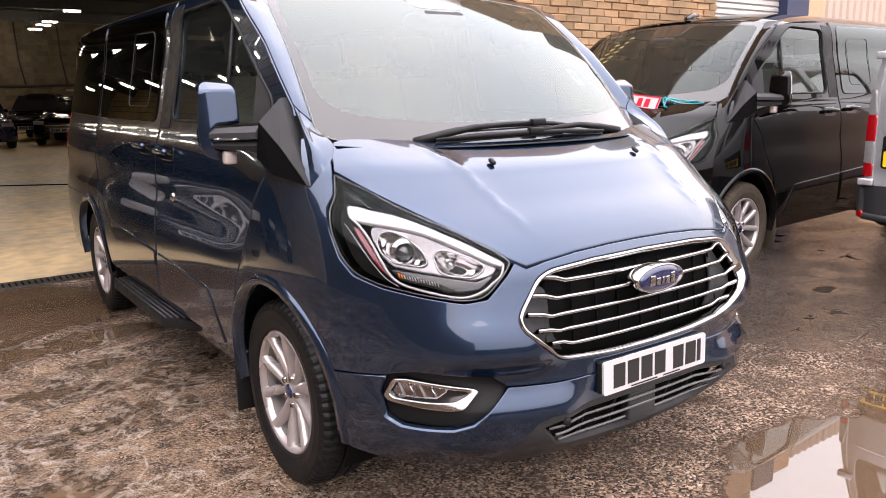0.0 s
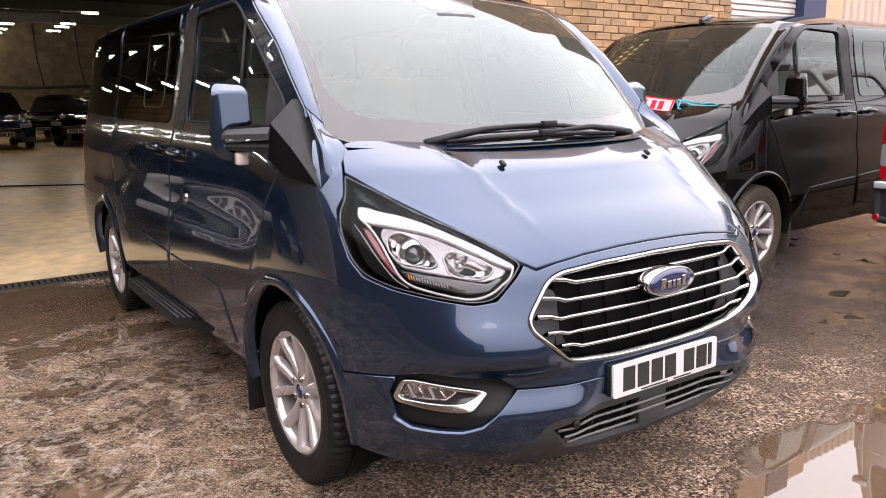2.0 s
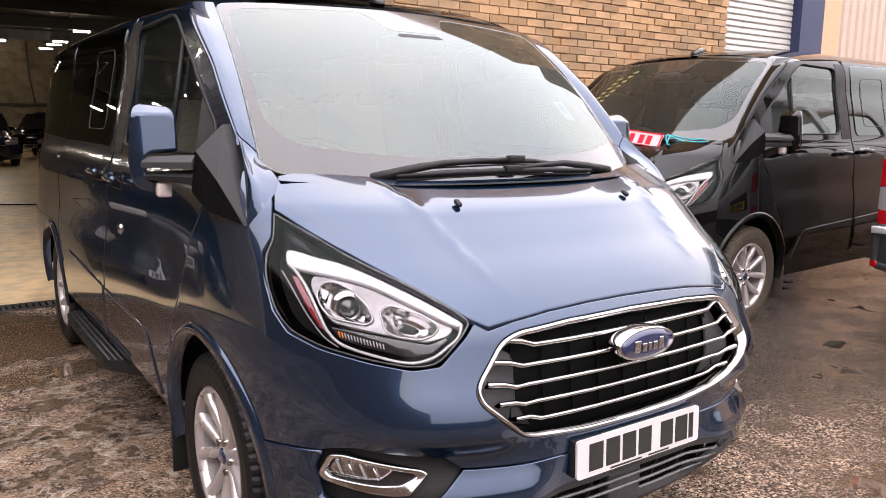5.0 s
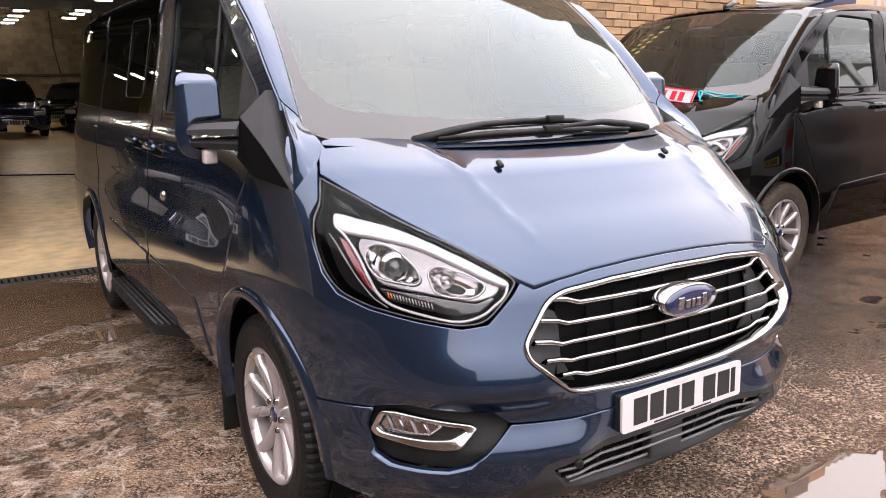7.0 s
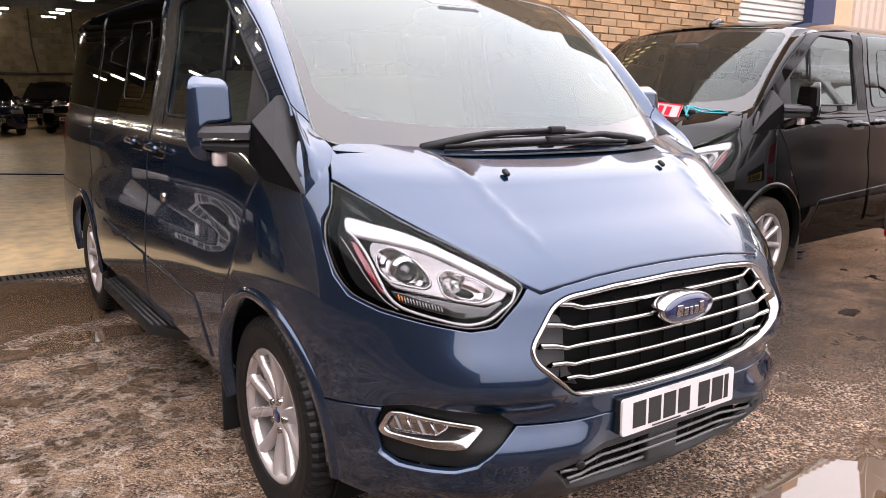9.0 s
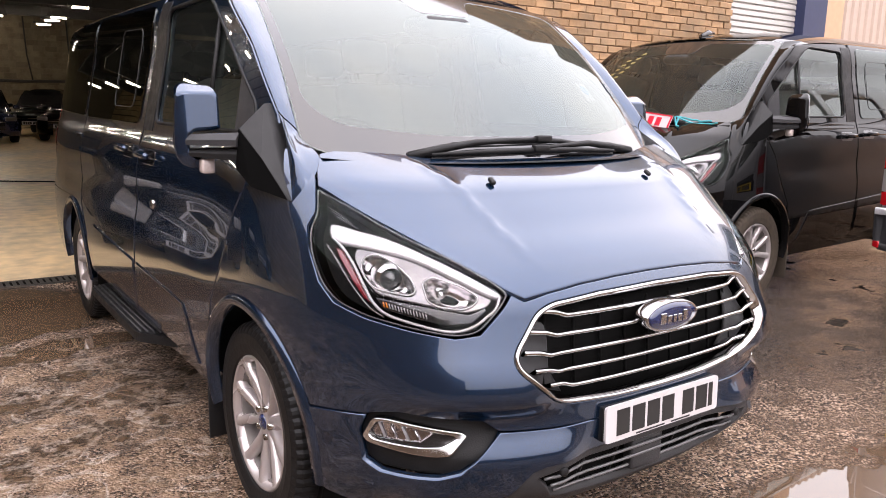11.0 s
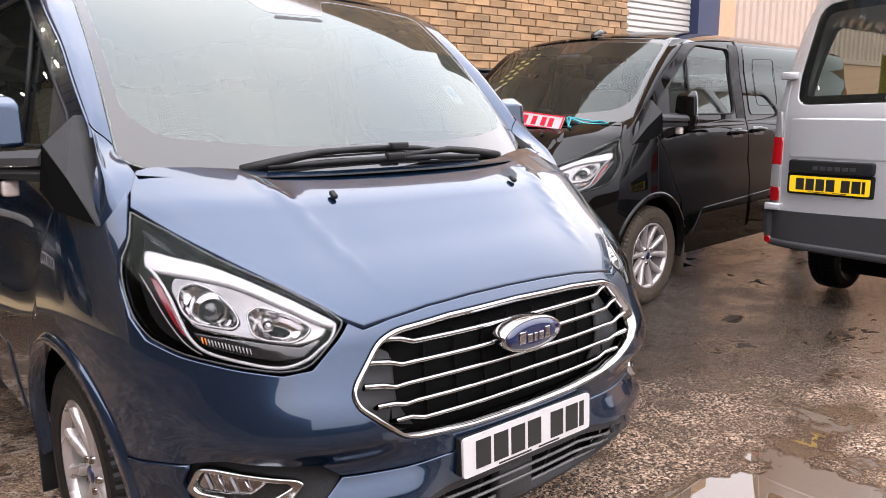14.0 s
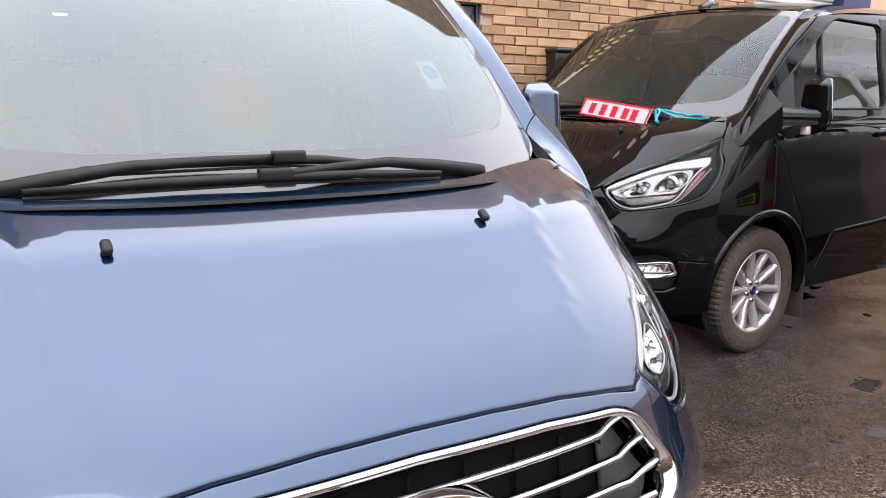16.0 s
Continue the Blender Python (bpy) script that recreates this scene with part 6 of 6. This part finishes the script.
sheet_own = bpy.data.objects["van"]
sheet("permit_sticker", rounded([(.635, .285), (.72, .285), (.72, .40), (.635, .40)], .01), screen_skin, PLATEW, sheet_own, step=.04, lift=-.014, lip=.001, depth=.002, label="small white and blue permit sticker")
sheet("permit_disc", [(.677 + .032 * math.cos(a), .352 + .03 * math.sin(a)) for a in (2 * math.pi * i / 20 for i in range(20))], screen_skin, plain("pale blue print", (.03, .22, .45), .4, bump=0), sheet_own, step=.02, lift=-.012, lip=.001, depth=.001)


# ---- cars in the hall ----
def hall_car(label, paint, m, high=1.5, long=4.2, half=.88, van_like=False):
    car = thing("car", label, "car", group="cars in the hall", m=m)
    top = spline([0, .08, .6, 1.0, 1.75, 2.6, 3.6, long - .1, long], [.62, .72, .90, .98, high, high + .01, high - .05, 1.05, .7])
    bot = 0.22

    def skin_(y, a):
        # a runs from one sill over the top to the other
        h = top(y)
        nose = min(1.0, (y + .02) / .45) ** .35 * min(1.0, (long + .02 - y) / .4) ** .35
        c, s_ = math.cos(a), math.sin(a)
        x = half * nose * math.copysign(abs(c) ** .42, c)
        z = bot + (h - bot) * abs(s_) ** .55
        x *= 1 - .22 * max(0, (z - .95) / .6)
        return Vector((x, y, z))

    bm = bmesh.new()
    add_grid(bm, skin_, span(0, long, 40), span(0, math.pi, 33))
    bmesh.ops.holes_fill(bm, edges=[e for e in bm.edges if e.is_boundary])
    part("body", bm, paint, car, recalc=True)
    bm = bmesh.new()
    add_grid(bm, lambda u, v: Vector((u * (.70 - .12 * v), 1.02 + .70 * v - .012, .99 + (high - 1.03) * v + .022)), span(-1, 1, 9), span(0, 1, 6))
    part("windscreen", bm, GLOSSBLACK, car, "dark windscreen with lamp glints")
    for sd in (-1, 1):
        bm = bmesh.new()
        add_grid(bm, lambda u, v: Vector((sd * (.80 - .13 * v + .025), 1.45 + .35 * v + u * (1.9 - .5 * v), 1.0 + (high - 1.13) * v)), span(0, 1, 8), span(0, 1, 4))
        part("side_window", bm, GLOSSBLACK, car)
        bm = add_box(bmesh.new(), (-.17, -.03, -.06), (.17, .06, .06), .03, Matrix.Translation((sd * .60, .09, .70)) @ Matrix.Rotation(sd * radians(24), 4, "Z"))
        part("head_lamp", bm, LAMPWHITE, car)
        part("door_mirror", add_box(bmesh.new(), (-.09, -.04, -.06), (.09, .05, .06), .03, Matrix.Translation((sd * (half + .10), 1.35, 1.02))), paint, car)
        for y in (.85, long - .8):
            bm = add_lathe(bmesh.new(), [(.0, -.10), (.19, -.105), (.21, -.09), (.29, -.10), (.315, -.08), (.32, 0), (.315, .08), (.2, .1)], 28, Matrix.Translation((sd * (half - .10), y, .32)) @ Matrix.Diagonal((-sd * -1.0, 1, 1, 1)))
            part("wheel", bm, RUBBER, car, recalc=True)
    part("front_grille", add_box(bmesh.new(), (-.42, -.03, .40), (.42, .04, .62), .02), GLOSSBLACK, car)
    part("grille_trim", add_box(bmesh.new(), (-.42, -.04, .615), (.42, .02, .635), .004), CHROME, car)
    number_plate(car, Matrix.Translation((0, -.045, .47)) @ Matrix.Rotation(radians(90), 4, "X"), PLATEW, BARS)


hall_car("dark blue car on the concrete hall floor", NAVY, pose(.15, 23.6, 0, 0, 0, 4), 1.65)
hall_car("black car beside a dark blue one on the hall floor", BLACKP, pose(2.15, 24.3, 0, 0, 0, -24), 1.45)
hall_car("dark grey car on the hall floor", GREYP, pose(3.9, 24.0, 0, 0, 0, -26), 1.45)
hall_car("black car by the back wall of the hall", BLACKP, pose(1.7, 27.6, 0, 0, 0, -22), 1.55)
hall_car("dark car at the side of the hall", GREYP, pose(-5.3, 11.0, 0, 0, 0, 40), 1.45)
hall_car("dark blue car parked along the hall's side", NAVY, pose(-5.3, 16.0, 0, 0, 0, 35), 1.5)
hall_car("black car near the hall door", BLACKP, pose(-2.40, 5.55, 0, 0, 0, 9), 1.5)
hall_car("black car just inside the hall door", BLACKP, pose(-4.9, 6.2, 0, 0, 0, 16), 1.5)
hall_car("dark grey car beside a black one in the hall", GREYP, pose(-3.7, 12.4, 0, 0, 0, 36), 1.5)
ORANGE = plain("orange plastic", (.6, .10, .02), .5)
tagged(box("road_barrier", (-5.6, 9.4, 0), (-4.9, 9.6, .6), ORANGE, bevel=.04), "orange plastic barrier in the hall", "barrier")
tagged(tube("cable", [(-7.3, 14.2, .012), (-4.0, 14.0, .012), (-1.0, 13.2, .012), (.3, 12.4, .012), (2.6, 13.0, .012)], .014, PLASTIC), "black cable lying on the hall floor", "cable")


# ---- bricks of the front wall ----
def brick_mesh(w, h, d, seed):
    r = random.Random(seed)
    bm = bmesh.new()
    j = lambda: r.uniform(-.003, .003)
    f = [bm.verts.new((x + j(), -d + j(), z + j())) for x, z in ((.006, .005), (w - .006, .005), (w - .006, h - .005), (.006, h - .005))]
    b = [bm.verts.new((x, -d + .006, z)) for x, z in ((0, 0), (w, 0), (w, h), (0, h))]
    c = [bm.verts.new((x, .004, z)) for x, z in ((0, 0), (w, 0), (w, h), (0, h))]
    bm.faces.new(f)
    for p, q in ((f, b), (b, c)):
        for i in range(4):
            k = (i + 1) % 4
            bm.faces.new((q[i], q[k], p[k], p[i]))
    me = bpy.data.meshes.new("brick")
    bm.to_mesh(me)
    bm.free()
    me.materials.append(BRICKM)
    return me


shapes = [brick_mesh(.215, .0655, .010 + .006 * (k % 3), k) for k in range(9)]
rest = bmesh.new()
rr, made = random.Random(5), 0
for row in range(int(6.4 / .075)):
    z = row * .075
    x = 1.76 - (row % 2) * .1125
    while x < 6.28:
        a, e = max(x, 1.75), min(x + .215, 6.275)
        if 2.42 < (a + e) / 2 < 3.0 and z < 2.10:
            x += .225
            continue
        if e - a > .05:
            near = 3.0 <= a and e <= 6.27 and 1.45 < z < 3.1 and e - a > .21
            if near and made < 300:
                o = new("brick", shapes[rr.randrange(9)])
                o.parent = wall
                o.location = (a, WALL_Y + .004, z + rr.uniform(-.002, .002))
                made += 1
            else:
                d = .010 + rr.uniform(0, .012)
                add_box(rest, (a, WALL_Y - d + .004, z), (e, WALL_Y + .012, z + .0655), 0)
        x += .225
tagged(link_mesh("brickwork", rest, BRICKM, wall, smooth=False), kind="stuff")
